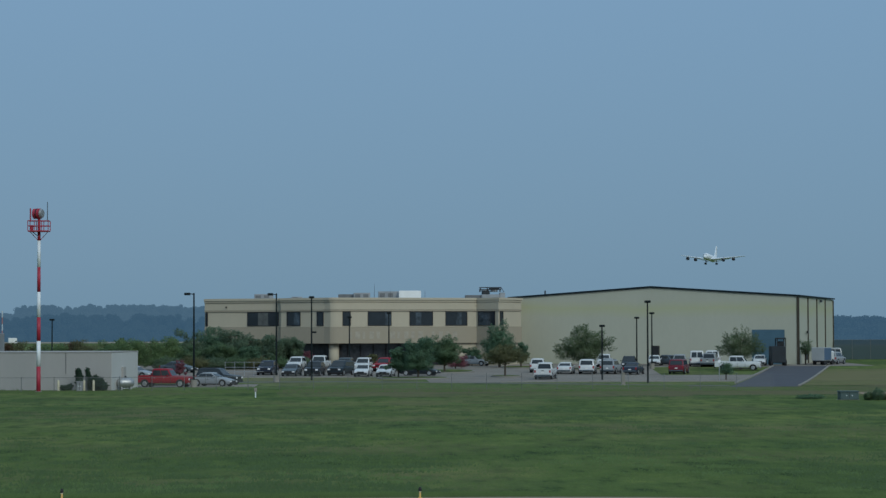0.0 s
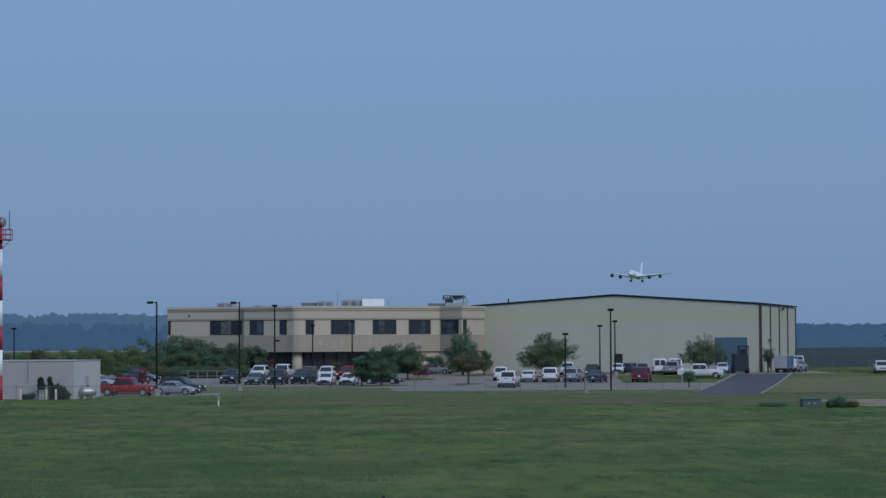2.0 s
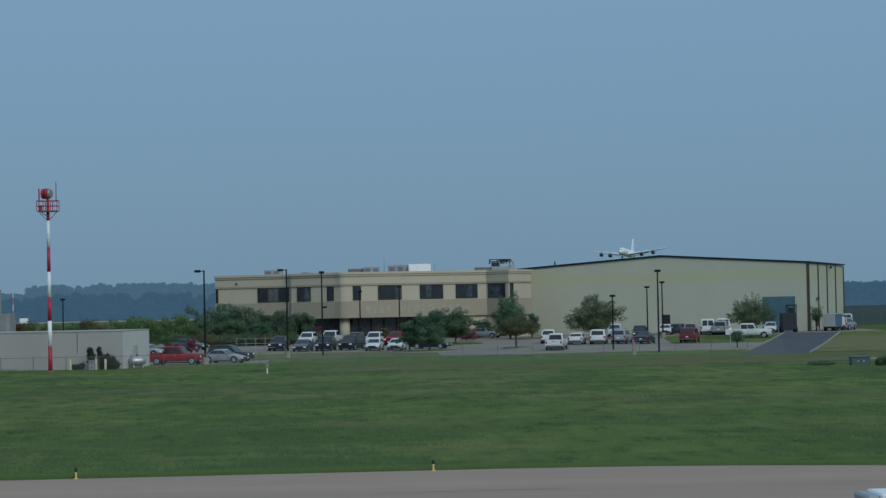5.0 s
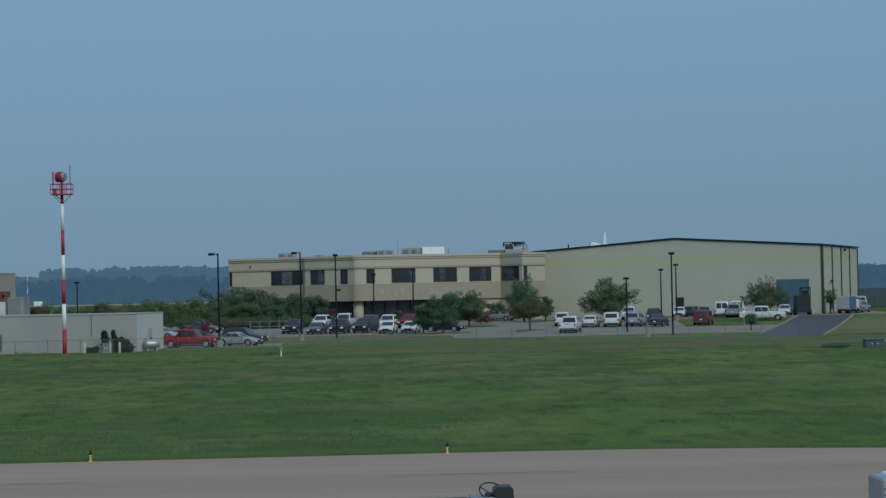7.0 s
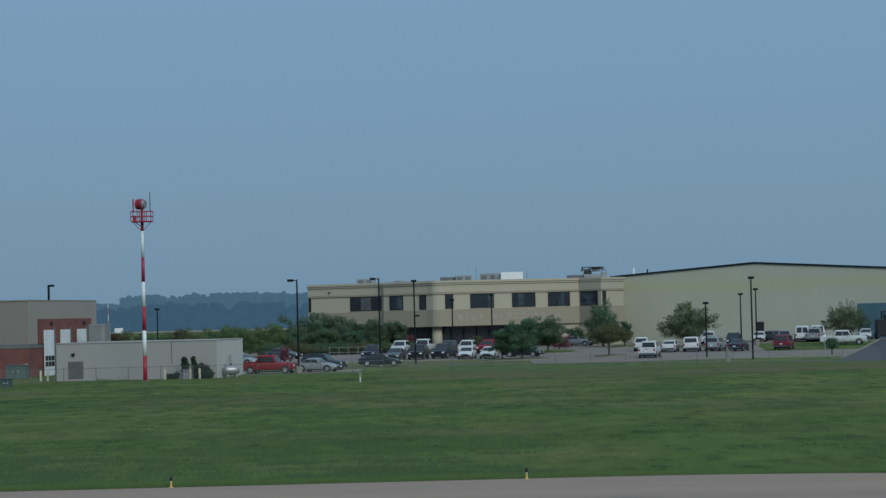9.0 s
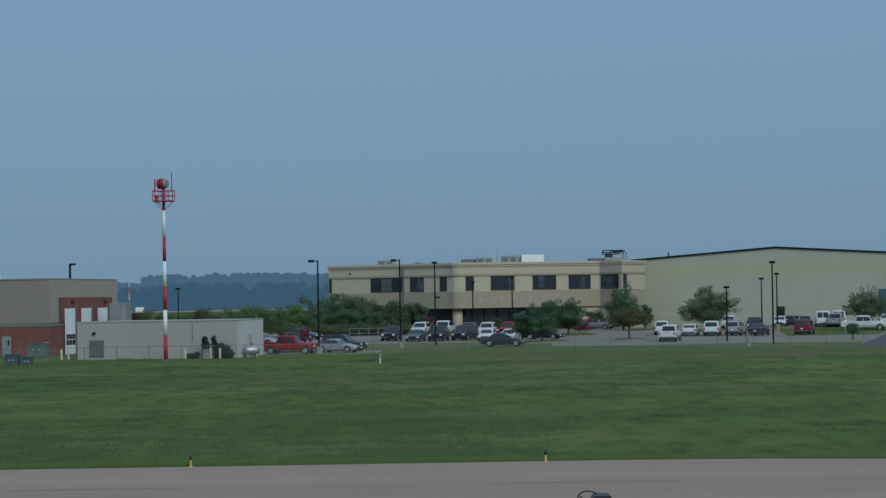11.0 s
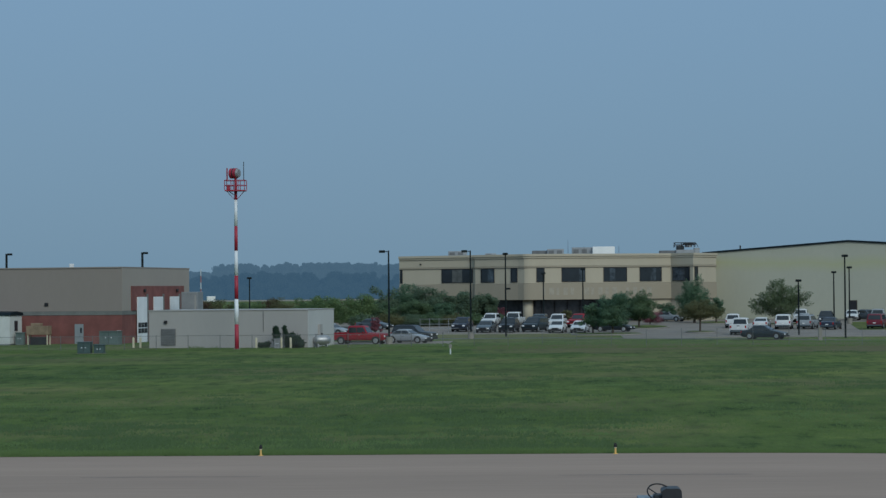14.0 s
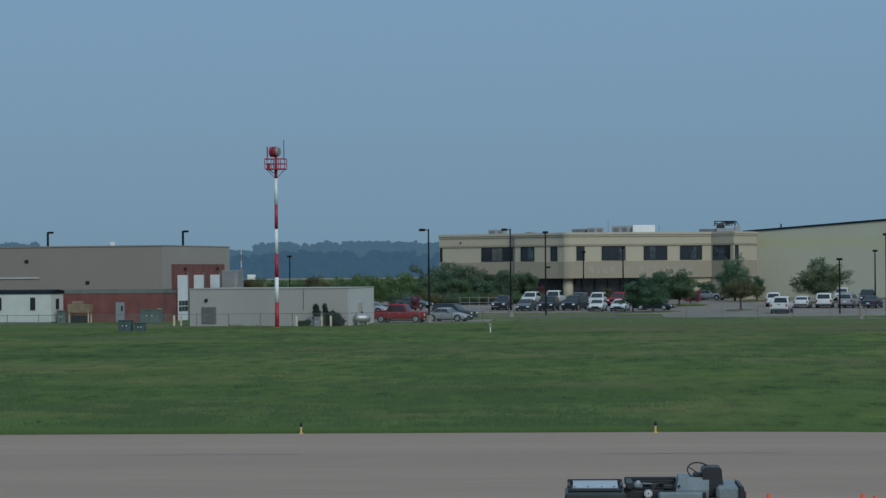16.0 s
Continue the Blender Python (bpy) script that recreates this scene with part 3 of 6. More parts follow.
roof_unit(2.9, 323, 2.4, 2, 0.85, GREYBOX, "grey rooftop air conditioner")
roof_unit(6.75, 325, 2.9, 2, 1.08, GREYBOX, "grey rooftop air conditioner")
roof_unit(9.85, 324, 3.2, 2.4, 1.15, WHITEBOX, "bright white rooftop air conditioner")
roof_unit(19.0, 322, 2.4, 2.2, 0.46, GRILLE, "grey rooftop air conditioner")
chiller = thing("roof_chiller", pose(21.4, 321.5, 10.34), "cluttered grey rooftop chiller with dark fan cage", "air conditioner")
part("casing", box(B(), -1.3, 1.3, -1, 1, 0, 0.55, 0.05), GREYBOX, chiller)
part("side_unit", box(B(), 1.32, 2.1, -0.8, 0.8, 0, 0.8, 0.05), GREYBOX, chiller, "grey side unit")
part("intake_hood", box(B(), -1.2, -0.1, -0.9, 0.6, 0.552, 1.1, 0.1), TUG_DK, chiller, "dark intake hood")
for x in (-0.75, 0.55):
    part("fan", tube(B(), (x, 0, 0.92), (x, 0, 1.2), 0.55, 0.5, 16), GREYBOX, chiller, "round fan housing")
for x in (-1.5, -0.5, 0.5, 1.4):
    for y in (-0.95, 0.9):
        part("pipe_post", tube(B(), (x, y, 0.9), (x + 0.1, y, 1.55), 0.05, n=6), DARK, chiller)
for y in (-0.95, 0.9):
    for z in (1.25, 1.55):
        part("pipe_rail", tube(B(), (-1.55, y, z), (1.5, y, z), 0.05, n=6), DARK, chiller)
part("pipe_brace", tube(B(), (1.5, -0.9, 1.55), (1.9, -0.9, 0.9), 0.05, n=6), DARK, chiller)
part("duct", box(B(), -0.2, 1.3, -0.6, 0.5, 1.22, 1.48, 0.06), TUG_DK, chiller)
for x, h in ((4.7, 2.1), (7.0, 1.2), (12.0, 1.2)):
    a = thing("roof_antenna", pose(x, 322, 10.34), "thin dark whip antenna on the office roof", "antenna")
    part("rod", tube(B(), (0, 0, 0), (0, 0, h), 0.03, 0.015, 6), DARK, a)
    part("foot", box(B(), -0.15, 0.15, -0.15, 0.15, 0, 0.08), DARK, a)

# ---- shed by the tower ----
shed = thing("shed", pose(-22.1, 215.6, 0, 0, 0, -10.5), "long low grey-beige metal shed with a flat roof", "shed")
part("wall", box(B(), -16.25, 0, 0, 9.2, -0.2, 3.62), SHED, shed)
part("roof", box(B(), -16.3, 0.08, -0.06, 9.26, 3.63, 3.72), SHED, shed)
part("end_wall", box(B(), 0.004, 0.05, 0.02, 9.18, -0.2, 3.6), SUNLIT_OR_PALE, shed, "end wall in a paler tone, as if sunlit")
part("seam", box(B(), -4.53, -4.47, -0.03, -0.004, 1.6, 3.6), GRILLE, shed)
part("louvre", box(B(), -15.0, -13.5, -0.09, -0.005, 0.25, 1.9), mat("louvre_grey", (0.19, 0.19, 0.185), 0.6, 0.1), shed, "grey ventilation louvre")
for k in range(9):
    part("louvre_slat", box(B(), -14.95, -13.55, -0.13, -0.092, 0.33 + k * 0.17, 0.42 + k * 0.17), GRILLE, shed)
part("wall_lamp", box(B(), -14.65, -14.35, -0.2, -0.01, 2.4, 2.7, 0.03), DARK, shed)
part("wall_box", box(B(), 0.054, 0.25, 3.4, 4.3, 0.8, 2.2), SHED, shed)

# ---- brick service building ----
red = thing("service_building", pose(-44.2, 236.9, 0.0, 0, 0, -10.5), "flat-roofed building, red brick below and taupe wall above", "service building")
part("brick_base", box(B(), -60, 0, 0, 21.5, -0.5, 3.1), BRICK, red, "red brick base")
part("stone_band", box(B(), -60.05, 0.05, -0.05, 21.55, 3.11, 3.52), BAND, red, "grey band over the brick")
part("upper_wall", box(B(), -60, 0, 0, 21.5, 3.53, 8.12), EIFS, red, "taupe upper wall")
part("end_wall", box(B(), 0.004, 0.05, 0.01, 21.49, 3.54, 8.12), EIFS_SUNLIT, red, "taupe end wall, lightened in colour as if sunlit")
part("coping", box(B(), -60.08, 0.08, -0.08, 21.58, 8.13, 8.26), EIFS, red)
part("bay_surround", box(B(), 0.06, 0.16, 2.6, 19.4, 3.54, 6.2), BRICK, red, "red brick surround of the vehicle doors")
for y in (4.1, 9.2, 14.5):
    d = part("vehicle_door", box(B(), 0.17, 0.26, y, y + 2.9, -0.2, 5.0), WHITE, red, "tall white vehicle door")
    # flat grey strip stands in for the shaded recess beside the door
    part("recess_shade", box(B(), 0.165, 0.2, y + 2.92, y + 3.5, -0.2, 5.3), BAND, red)
    for r in range(2):
        for c in range(3):
            part("pane", box(B(), 0.265, 0.28, y + 0.12 + c * 0.93, y + 0.95 + c * 0.93, 1.05 + r * 0.62, 1.58 + r * 0.62), GLASS, d)
for y in (6.1, 16.6):
    part("wall_lamp", box(B(), 0.17, 0.34, y, y + 0.5, 5.55, 5.85, 0.03), DARK, red)
door = part("door", box(B(), -5.35, -4.35, -0.09, -0.01, -0.3, 2.15), mat("grey_door", (0.28, 0.31, 0.33), 0.5, 0.1, 0.06), red, "grey steel door with a narrow window")
part("pane", box(B(), -4.72, -4.52, -0.11, -0.092, 1.2, 1.75), GLASS, door)
for x, z in ((-15.9, 6.45), (-8.8, 4.1)):
    part("wall_vent", box(B(), x, x + 0.42, -0.12, -0.01, z, z + 0.36, 0.03), DARK, red)
part("roof_vent", box(B(), -7.85, -7.45, 4.6, 5.0, 8.265, 8.7, 0.03), WHITEBOX, red, "small white roof vent")
part("control_box", box(B(), -0.5, -0.12, -0.22, -0.01, 0.9, 1.45), WHITEBOX, red)
part("conduit", box(B(), -22, -14.2, -0.12, -0.02, 4.75, 4.9), SUNLIT_OR_PALE, red)
hut = thing("plant_box", on(-38.5, 249, -10.5), "grey metal plant enclosure beside the vehicle doors", "equipment box")
part("casing", box(B(), -0.95, 0.95, -1, 1, -0.2, 5.4, 0.04), GREYBOX, hut)
part("panel", box(B(), 0.62, 0.8, -1.04, -1.003, 0.4, 5.0), SHED, hut)

# ---- beacon tower ----
tower = thing("beacon_tower", pose(-28.4, 211.0, 0), "red and white banded steel airport beacon tower", "beacon tower")
ZS = [-0.2, 2.38, 4.77, 7.0, 9.37, 11.70, 14.19, 15.02]
for i, (a, b) in enumerate(zip(ZS, ZS[1:])):
    part("mast_section", tube(B(), (0, 0, a), (0, 0, b), 0.205 - 0.004 * a, 0.205 - 0.004 * b, 14), (RED, WHITE)[i % 2], tower, ("red mast section", "white mast section")[i % 2], smooth=True)
part("base_plate", box(B(), -0.3, 0.3, -0.3, 0.3, -0.05, 0.06), KERB, tower)
TOP = 15.02          # the platform, and what stands on it
part("platform", box(B(), -0.95, 0.95, -0.78, 0.78, TOP, TOP + 0.1), RED, tower, "red service platform")
for x in (-0.93, 0.93):
    part("brace", tube(B(), (x * 0.9, 0, TOP), (x * 0.16, 0, TOP - 0.75), 0.03, n=6), RED, tower)
for x in (-0.95, -0.34, 0.34, 0.95):
    for y in (-0.78, 0.78):
        part("rail_post", tube(B(), (x, y, TOP + 0.1), (x, y, TOP + 1.02), 0.035, n=6), RED, tower)
for z in (TOP + 0.54, TOP + 1.02):
    for y in (-0.78, 0.78):
        part("rail", tube(B(), (-0.97, y, z), (0.97, y, z), 0.035, n=6), RED, tower)
    for x in (-0.95, 0.95):
        part("rail", tube(B(), (x, -0.78, z), (x, 0.78, z), 0.035, n=6), RED, tower)
part("pedestal", tube(B(), (0, 0, TOP + 0.1), (0, 0, TOP + 1.25), 0.14, 0.12, 12), RED, tower)
drum = part("beacon_drum", tube(B(), (-0.46, 0.14, TOP + 1.7), (0.16, -0.10, TOP + 1.7), 0.49, 0.49, 24), RED, tower, "red rotating beacon drum")
part("lens", tube(B(), (0.17, -0.104, TOP + 1.7), (0.36, -0.17, TOP + 1.7), 0.46, 0.38, 24), GREYBOX, drum, "grey glass lens")
part("drum_band", tube(B(), (-0.20, 0.038, TOP + 1.7), (-0.11, 0.005, TOP + 1.7), 0.505, 0.505, 24), DARK, drum)
part("antenna", tube(B(), (-0.81, 0, TOP + 0.97), (-0.81, 0, TOP + 2.2), 0.065, 0.065, 8), RED, tower, "red whip antenna")
part("antenna", tube(B(), (0.78, 0, TOP + 0.97), (0.78, 0, TOP + 2.8), 0.04, 0.03, 8), DARK, tower, "thin dark whip antenna")
part("equipment_box", box(B(), -0.75, -0.45, -0.74, -0.5, TOP + 0.1, TOP + 0.6, 0.03), RED, tower)
part("cable", tube(B(), (-0.6, -0.4, TOP), (-0.15, -0.2, TOP - 0.35), 0.04, n=6), DARK, tower)

# ---- light poles ----
def light_pole(x, y, h, heads, label, base=True, dz=0.0, stout=False):
    """heads: signed lengths of the arms, to the right or left."""
    p = thing("light_pole", on(x, y, 0, dz), label, "light pole", "car park light poles")
    z0 = 0.0
    if base:
        part("concrete_base", tube(B(), (0, 0, -0.2), (0, 0, 0.75), 0.34, 0.34, 12), KERB, p, "pale concrete base")
        z0 = 0.75
    part("pole", tube(B(), (0, 0, z0), (0, 0, h), 0.105 if not stout else 0.16, 0.075 if not stout else 0.14, 10), POLE, p)
    for d in heads:
        if d == 0:
            part("lamp_head", box(B(), -0.3, 0.3, -0.5, 0.25, h + 0.002, h + 0.26, 0.05), POLE, p, "dark shoebox lamp head")
            continue
        s = 1 if d > 0 else -1
        part("arm", tube(B(), (0, 0, h - 0.12), (d * 0.5, 0, h - 0.08), 0.05, n=6), POLE, p)
        part("lamp_head", box(B(), min(d * 0.5, d * 0.5 + s * 0.62), max(d * 0.5, d * 0.5 + s * 0.62), -0.22, 0.22, h - 0.22, h + 0.04, 0.05), POLE, p, "dark shoebox lamp head")
    return p


ONE = "tall dark light pole with a single shoebox head"
light_pole(-14.9, 226.2, 9.5, [-0.7], ONE)
light_pole(-7.15, 245, 9.7, [-0.7], ONE)
light_pole(-3.4, 252, 9.2, [0], ONE, False)
light_pole(1.0, 292, 6.8, [0], ONE)
light_pole(6.15, 292, 7.3, [0], ONE)
light_pole(32.5, 236.4, 8.5, [0], ONE, False)
light_pole(38.7, 292, 6.6, [0], ONE)
light_pole(40.7, 292, 7.2, [0], ONE)
light_pole(29.1, 249, 5.9, [0], ONE, False)
light_pole(-38.6, 300, 6.5, [0], ONE, False)
for x in (-65.7, -48.7):
    light_pole(x, 275, 10.1, [0.16], "stout dark light pole behind the service building", False, stout=True)
part("camera_arm", box(B(), 0.08, 0.55, -0.1, 0.1, 5.3, 5.5), POLE, bpy.data.objects["light_pole.002"])

# ---- trees ----
def soft_normals(me, normals):
    """Shades small leaves by the mass that they belong to."""
    for f in me.polygons:
        f.use_smooth = True
    me.normals_split_custom_set_from_vertices([tuple(v) for v in normals])


def leaf_mesh(name, lobes, count, size, seed, material):
    """A crown of many small leaf tufts spread through lobes (x, y, z, rx, ry, rz)."""
    rnd = random.Random(seed)
    vol = [l[3] * l[4] * l[5] for l in lobes]
    verts, faces, normals = [], [], []
    sprays = {l: [Vector((l[0] * 0.4 + rnd.gauss(0, 0.8), l[1] * 0.4 + rnd.gauss(0, 0.8), abs(rnd.gauss(0.5, 0.7)))).normalized() for _ in range(6)] for l in lobes}
    for _ in range(count):
        l = rnd.choices(lobes, vol)[0]
        u = Vector((rnd.gauss(0, 1), rnd.gauss(0, 1), rnd.gauss(0, 1))).normalized() * rnd.uniform(0.2, 1.0) ** 0.5 * rnd.uniform(0.88, 1.24)
        if rnd.random() < 0.10:      # a twig that stands out of the crown
            u = rnd.choice(sprays[l]) * rnd.uniform(0.9, 1.42) + u * 0.12
        c = Vector((l[0] + u.x * l[3], l[1] + u.y * l[4], l[2] + u.z * l[5]))
        a = Vector((rnd.gauss(0, 1), rnd.gauss(0, 1), rnd.gauss(0, 1))).normalized()
        b = a.orthogonal().normalized()
        b.rotate(Matrix.Rotation(rnd.uniform(0, 6.28), 3, a))
        d = a.cross(b)
        s = size * rnd.uniform(0.6, 1.4)
        i = len(verts)
        verts += [c - b * s, c + d * s * 0.45 + a * s * 0.15, c + b * s, c - d * s * 0.45 + a * s * 0.15]
        out = (Vector((u.x / l[3], u.y / l[4], u.z / l[5])).normalized() + a * 0.07 + Vector((0, -0.1, 0.25))).normalized()
        faces += [(i, i + 1, i + 2, i + 3) if b.cross(d).dot(out) < 0 else (i + 3, i + 2, i + 1, i)]
        normals.append(out)
    me = bpy.data.meshes.new(name)
    me.from_pydata([tuple(v) for v in verts], [], faces)
    me.materials.append(material)
    soft_normals(me, [n for n in normals for _ in range(4)])
    return me


def lobes_for(h, w, bare, n, seed):
    """Lobes of a broad crown of height h and width w above a bare stem."""
    rnd = random.Random(seed)
    out = [(0, 0, bare + (h - bare) * 0.42, w * 0.25, w * 0.24, (h - bare) * 0.32)]
    for i in range(int(n * 1.9)):
        a = i * 2.4 + rnd.uniform(-0.4, 0.4)
        z = bare + (h - bare) * rnd.uniform(0.16, 0.86)
        r = w * 0.5 * rnd.uniform(0.3, 0.88) * (1.08 - 0.45 * (z - bare) / (h - bare))
        s = w * rnd.uniform(0.07, 0.155) * (1.15 - 0.45 * (z - bare) / (h - bare))
        out.append((r * math.cos(a), r * math.sin(a) * 0.9, z, s * 1.15, s, s * 0.8))
    return out


def tree(x, y, h, w, bare, material, label, seed, count=1500, size=0.2, n=13, lobes=None, name="tree", category="tree", lean=0.0):
    t = thing(name, on(x, y, 0 if lobes else seed * 47 % 360), label, category)
    lobes = lobes or lobes_for(h, w, bare, n, seed)
    bm = B()
    top = bare + (h - bare) * 0.55
    r0 = 0.045 + 0.022 * h
    tube(bm, (0, 0, -0.1), (lean, 0, bare + 0.1), r0, r0 * 0.75, 8)
    tube(bm, (lean, 0, bare + 0.08), (lean * 0.5, 0.05, top), r0 * 0.75, r0 * 0.3, 8)
    part("trunk", bm, BARK, t, "brown bark trunk")
    bm = B()
    for l in lobes[1:8]:
        tube(bm, (lean * 0.8, 0, bare + (l[2] - bare) * 0.25), (l[0] * 0.9, l[1] * 0.9, l[2]), r0 * 0.4, r0 * 0.12, 5)
    if len(lobes) > 1:
        part("limb", bm, BARK, t)
    c = new("crown", leaf_mesh("crown", lobes, int(count * 5.2), size * 0.46, seed + 5, material))
    c.parent = t
    return t


tree(8.75, 256, 5.0, 5.2, 0.7, LEAF_DK, "dense dark green young tree on a lot island", 3, 3600, 0.17, 16)
tree(6.5, 257, 3.9, 3.2, 0.7, LEAF_DK, "small dark green tree on a lot island", 31, 1300, 0.17)
tree(12.9, 281, 5.2, 5.0, 0.6, LEAF, "leafy green young tree in the car park", 7, 3000, 0.18, 15)
tree(19.05, 260.5, 3.9, 5.4, 1.25, LEAF_OLIVE, "olive-green spreading young tree turning orange", 11, 1900, 0.16,
     lobes=[(0, 0, 2.3, 1.5, 1.4, 0.7), (-1.6, 0.2, 2.0, 0.9, 0.8, 0.5), (-2.2, 0, 2.5, 0.5, 0.5, 0.4), (-1.0, -0.4, 2.9, 0.9, 0.8, 0.55), (0.2, 0.3, 3.2, 0.9, 0.8, 0.55), (1.2, -0.2, 2.8, 0.9, 0.8, 0.5), (1.9, 0.2, 2.1, 0.8, 0.7, 0.45), (2.4, 0, 2.6, 0.45, 0.4, 0.3), (0.7, 0, 3.6, 0.4, 0.4, 0.3), (-0.6, 0.2, 3.55, 0.4, 0.4, 0.3)])
tree(21.4, 303, 6.6, 4.4, 0.7, LEAF_DK, "tall dark green pointed tree by the office", 13, 3600, 0.18,
     lobes=[(0, 0, 2.2, 2.1, 2.0, 1.6), (0.3, 0, 3.6, 1.7, 1.6, 1.4), (-0.5, 0.2, 4.6, 1.2, 1.1, 1.1), (0.6, 0, 5.6, 0.6, 0.6, 0.9), (-1.2, 0, 3.0, 1.1, 1.0, 1.1), (1.2, 0, 2.6, 1.1, 1.0, 1.0)])
tree(24.0, 299, 3.6, 3.4, 0.6, LEAF_DK, "small dark green tree by the office", 17, 1500, 0.17)
tree(18.2, 312, 2.8, 3.6, 0.2, LEAF_DK, "dark green bush by the office entrance", 18, 1600, 0.17)
tree(31.5, 289.5, 6.1, 9.2, 1.2, LEAF_BRONZE, "spreading green tree with open outer boughs", 19, 3900, 0.18,
     lobes=[(0, 0, 2.3, 2.2, 2.0, 1.3), (-2.6, 0.3, 2.2, 1.2, 1.1, 0.9), (-1.5, -0.5, 3.3, 1.4, 1.3, 1.1), (-0.4, 0.2, 4.6, 1.2, 1.2, 1.2), (0.9, -0.3, 3.8, 1.4, 1.3, 1.2), (1.9, 0.4, 3.1, 1.2, 1.1, 0.9), (3.0, 0, 3.6, 0.8, 0.6, 0.6), (3.7, 0.2, 4.0, 0.5, 0.4, 0.35), (2.2, 0, 4.7, 0.5, 0.5, 0.5), (-3.4, 0, 2.9, 0.6, 0.6, 0.5), (0.1, 0.6, 5.5, 0.5, 0.5, 0.5), (3.5, -0.3, 2.7, 0.6, 0.5, 0.35)])
tree(51.5, 287, 5.4, 7.2, 1.5, LEAF_BRONZE, "spreading green tree with thin upper twigs", 23, 2500, 0.17,
     lobes=[(0, 0, 2.45, 1.9, 1.7, 1.0), (-2.2, 0.2, 2.55, 0.9, 0.9, 0.7), (-1.1, -0.4, 3.55, 1.2, 1.1, 0.9), (0.2, 0.3, 4.15, 1.1, 1.0, 0.8), (1.4, -0.2, 3.35, 1.1, 1.0, 0.9), (2.4, 0.2, 2.65, 0.9, 0.8, 0.7), (-0.6, 0, 5.05, 0.35, 0.3, 0.5), (0.9, 0.2, 5.05, 0.4, 0.3, 0.5), (-1.9, 0, 4.45, 0.4, 0.3, 0.5), (2.0, 0, 4.35, 0.4, 0.4, 0.45), (0.2, 0, 5.45, 0.2, 0.2, 0.4)])
tree(65.0, 311, 3.8, 3.0, 1.0, LEAF, "small thin tree by the loading door", 29, 500, 0.15, 9)
tree(42.7, 247, 2.2, 2.2, 0.5, LEAF_DK, "small sapling tree beside the driveway", 37, 520, 0.13, 8)
tree(15.1, 297, 1.9, 4.4, 0.1, LEAF_RED, "rounded dark red shrub in the car park", 41, 1500, 0.14, name="shrub", category="shrub")
for i, (x, y, h, w, c) in enumerate(((-4.6, 311, 2.3, 2.6, LEAF_RED), (4.1, 308, 1.9, 2.2, LEAF_OLIVE), (-11.2, 301, 1.8, 2.4, LEAF_RED))):
    tree(x, y, h, w, 0.2, c, ("dark red shrub before the office", "olive shrub before the office", "dark red shrub before the office")[i], 50 + i, 900, 0.14, name="shrub", category="shrub")
# thicket between the lot and the office wing; its paler leaf colours stand for haze
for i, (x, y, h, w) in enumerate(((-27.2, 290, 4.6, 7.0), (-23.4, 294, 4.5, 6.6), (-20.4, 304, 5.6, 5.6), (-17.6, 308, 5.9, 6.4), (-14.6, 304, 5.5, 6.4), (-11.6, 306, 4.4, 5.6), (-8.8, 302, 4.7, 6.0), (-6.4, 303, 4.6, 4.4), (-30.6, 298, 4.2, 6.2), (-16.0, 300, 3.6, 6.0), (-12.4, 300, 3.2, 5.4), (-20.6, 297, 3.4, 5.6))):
    tree(x, y, h, w, 0.1, (LEAF_PALE, LEAF_PALE, LEAF_HAZED, LEAF_DK, LEAF_HAZED, LEAF_HAZED, LEAF_HAZED, LEAF_HAZED, LEAF_PALE, LEAF, LEAF_DK, LEAF)[i], "dense leafy green tree in the thicket by the office", 60 + i, 3000, 0.2, 16)
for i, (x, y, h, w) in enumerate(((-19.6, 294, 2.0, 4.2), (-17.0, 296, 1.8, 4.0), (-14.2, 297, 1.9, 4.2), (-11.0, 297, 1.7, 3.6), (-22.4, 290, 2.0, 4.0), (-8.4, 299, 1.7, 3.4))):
    tree(x, y, h, w, 0.02, (LEAF_OLIVE, LEAF_HAZED, LEAF)[i % 3], "low shrub at the foot of the thicket", 160 + i, 1100, 0.16, 9, name="shrub", category="shrub",
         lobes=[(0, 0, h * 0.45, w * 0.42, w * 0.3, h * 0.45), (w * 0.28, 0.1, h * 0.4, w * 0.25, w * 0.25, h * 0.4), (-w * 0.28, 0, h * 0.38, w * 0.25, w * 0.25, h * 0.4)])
tree(-18.9, 262, 2.3, 1.7, 0.2, LEAF_RED, "muted red shrub behind the parked pickup", 55, 600, 0.15, name="shrub", category="shrub")
for i in range(20):
    tree(-59 + i * 1.85, 318 + (i % 3) * 2.5, (3.5, 3.95, 3.2, 3.8, 3.4)[i * 3 % 5], 4.6, 0.1, (LEAF_PALE, LEAF_OLIVE, LEAF, LEAF_RUST, LEAF_OLIVE)[(i * 3) % 5], "low green and ochre bush in a hedge row", 80 + i, 1200, 0.18, name="bush", category="bush")

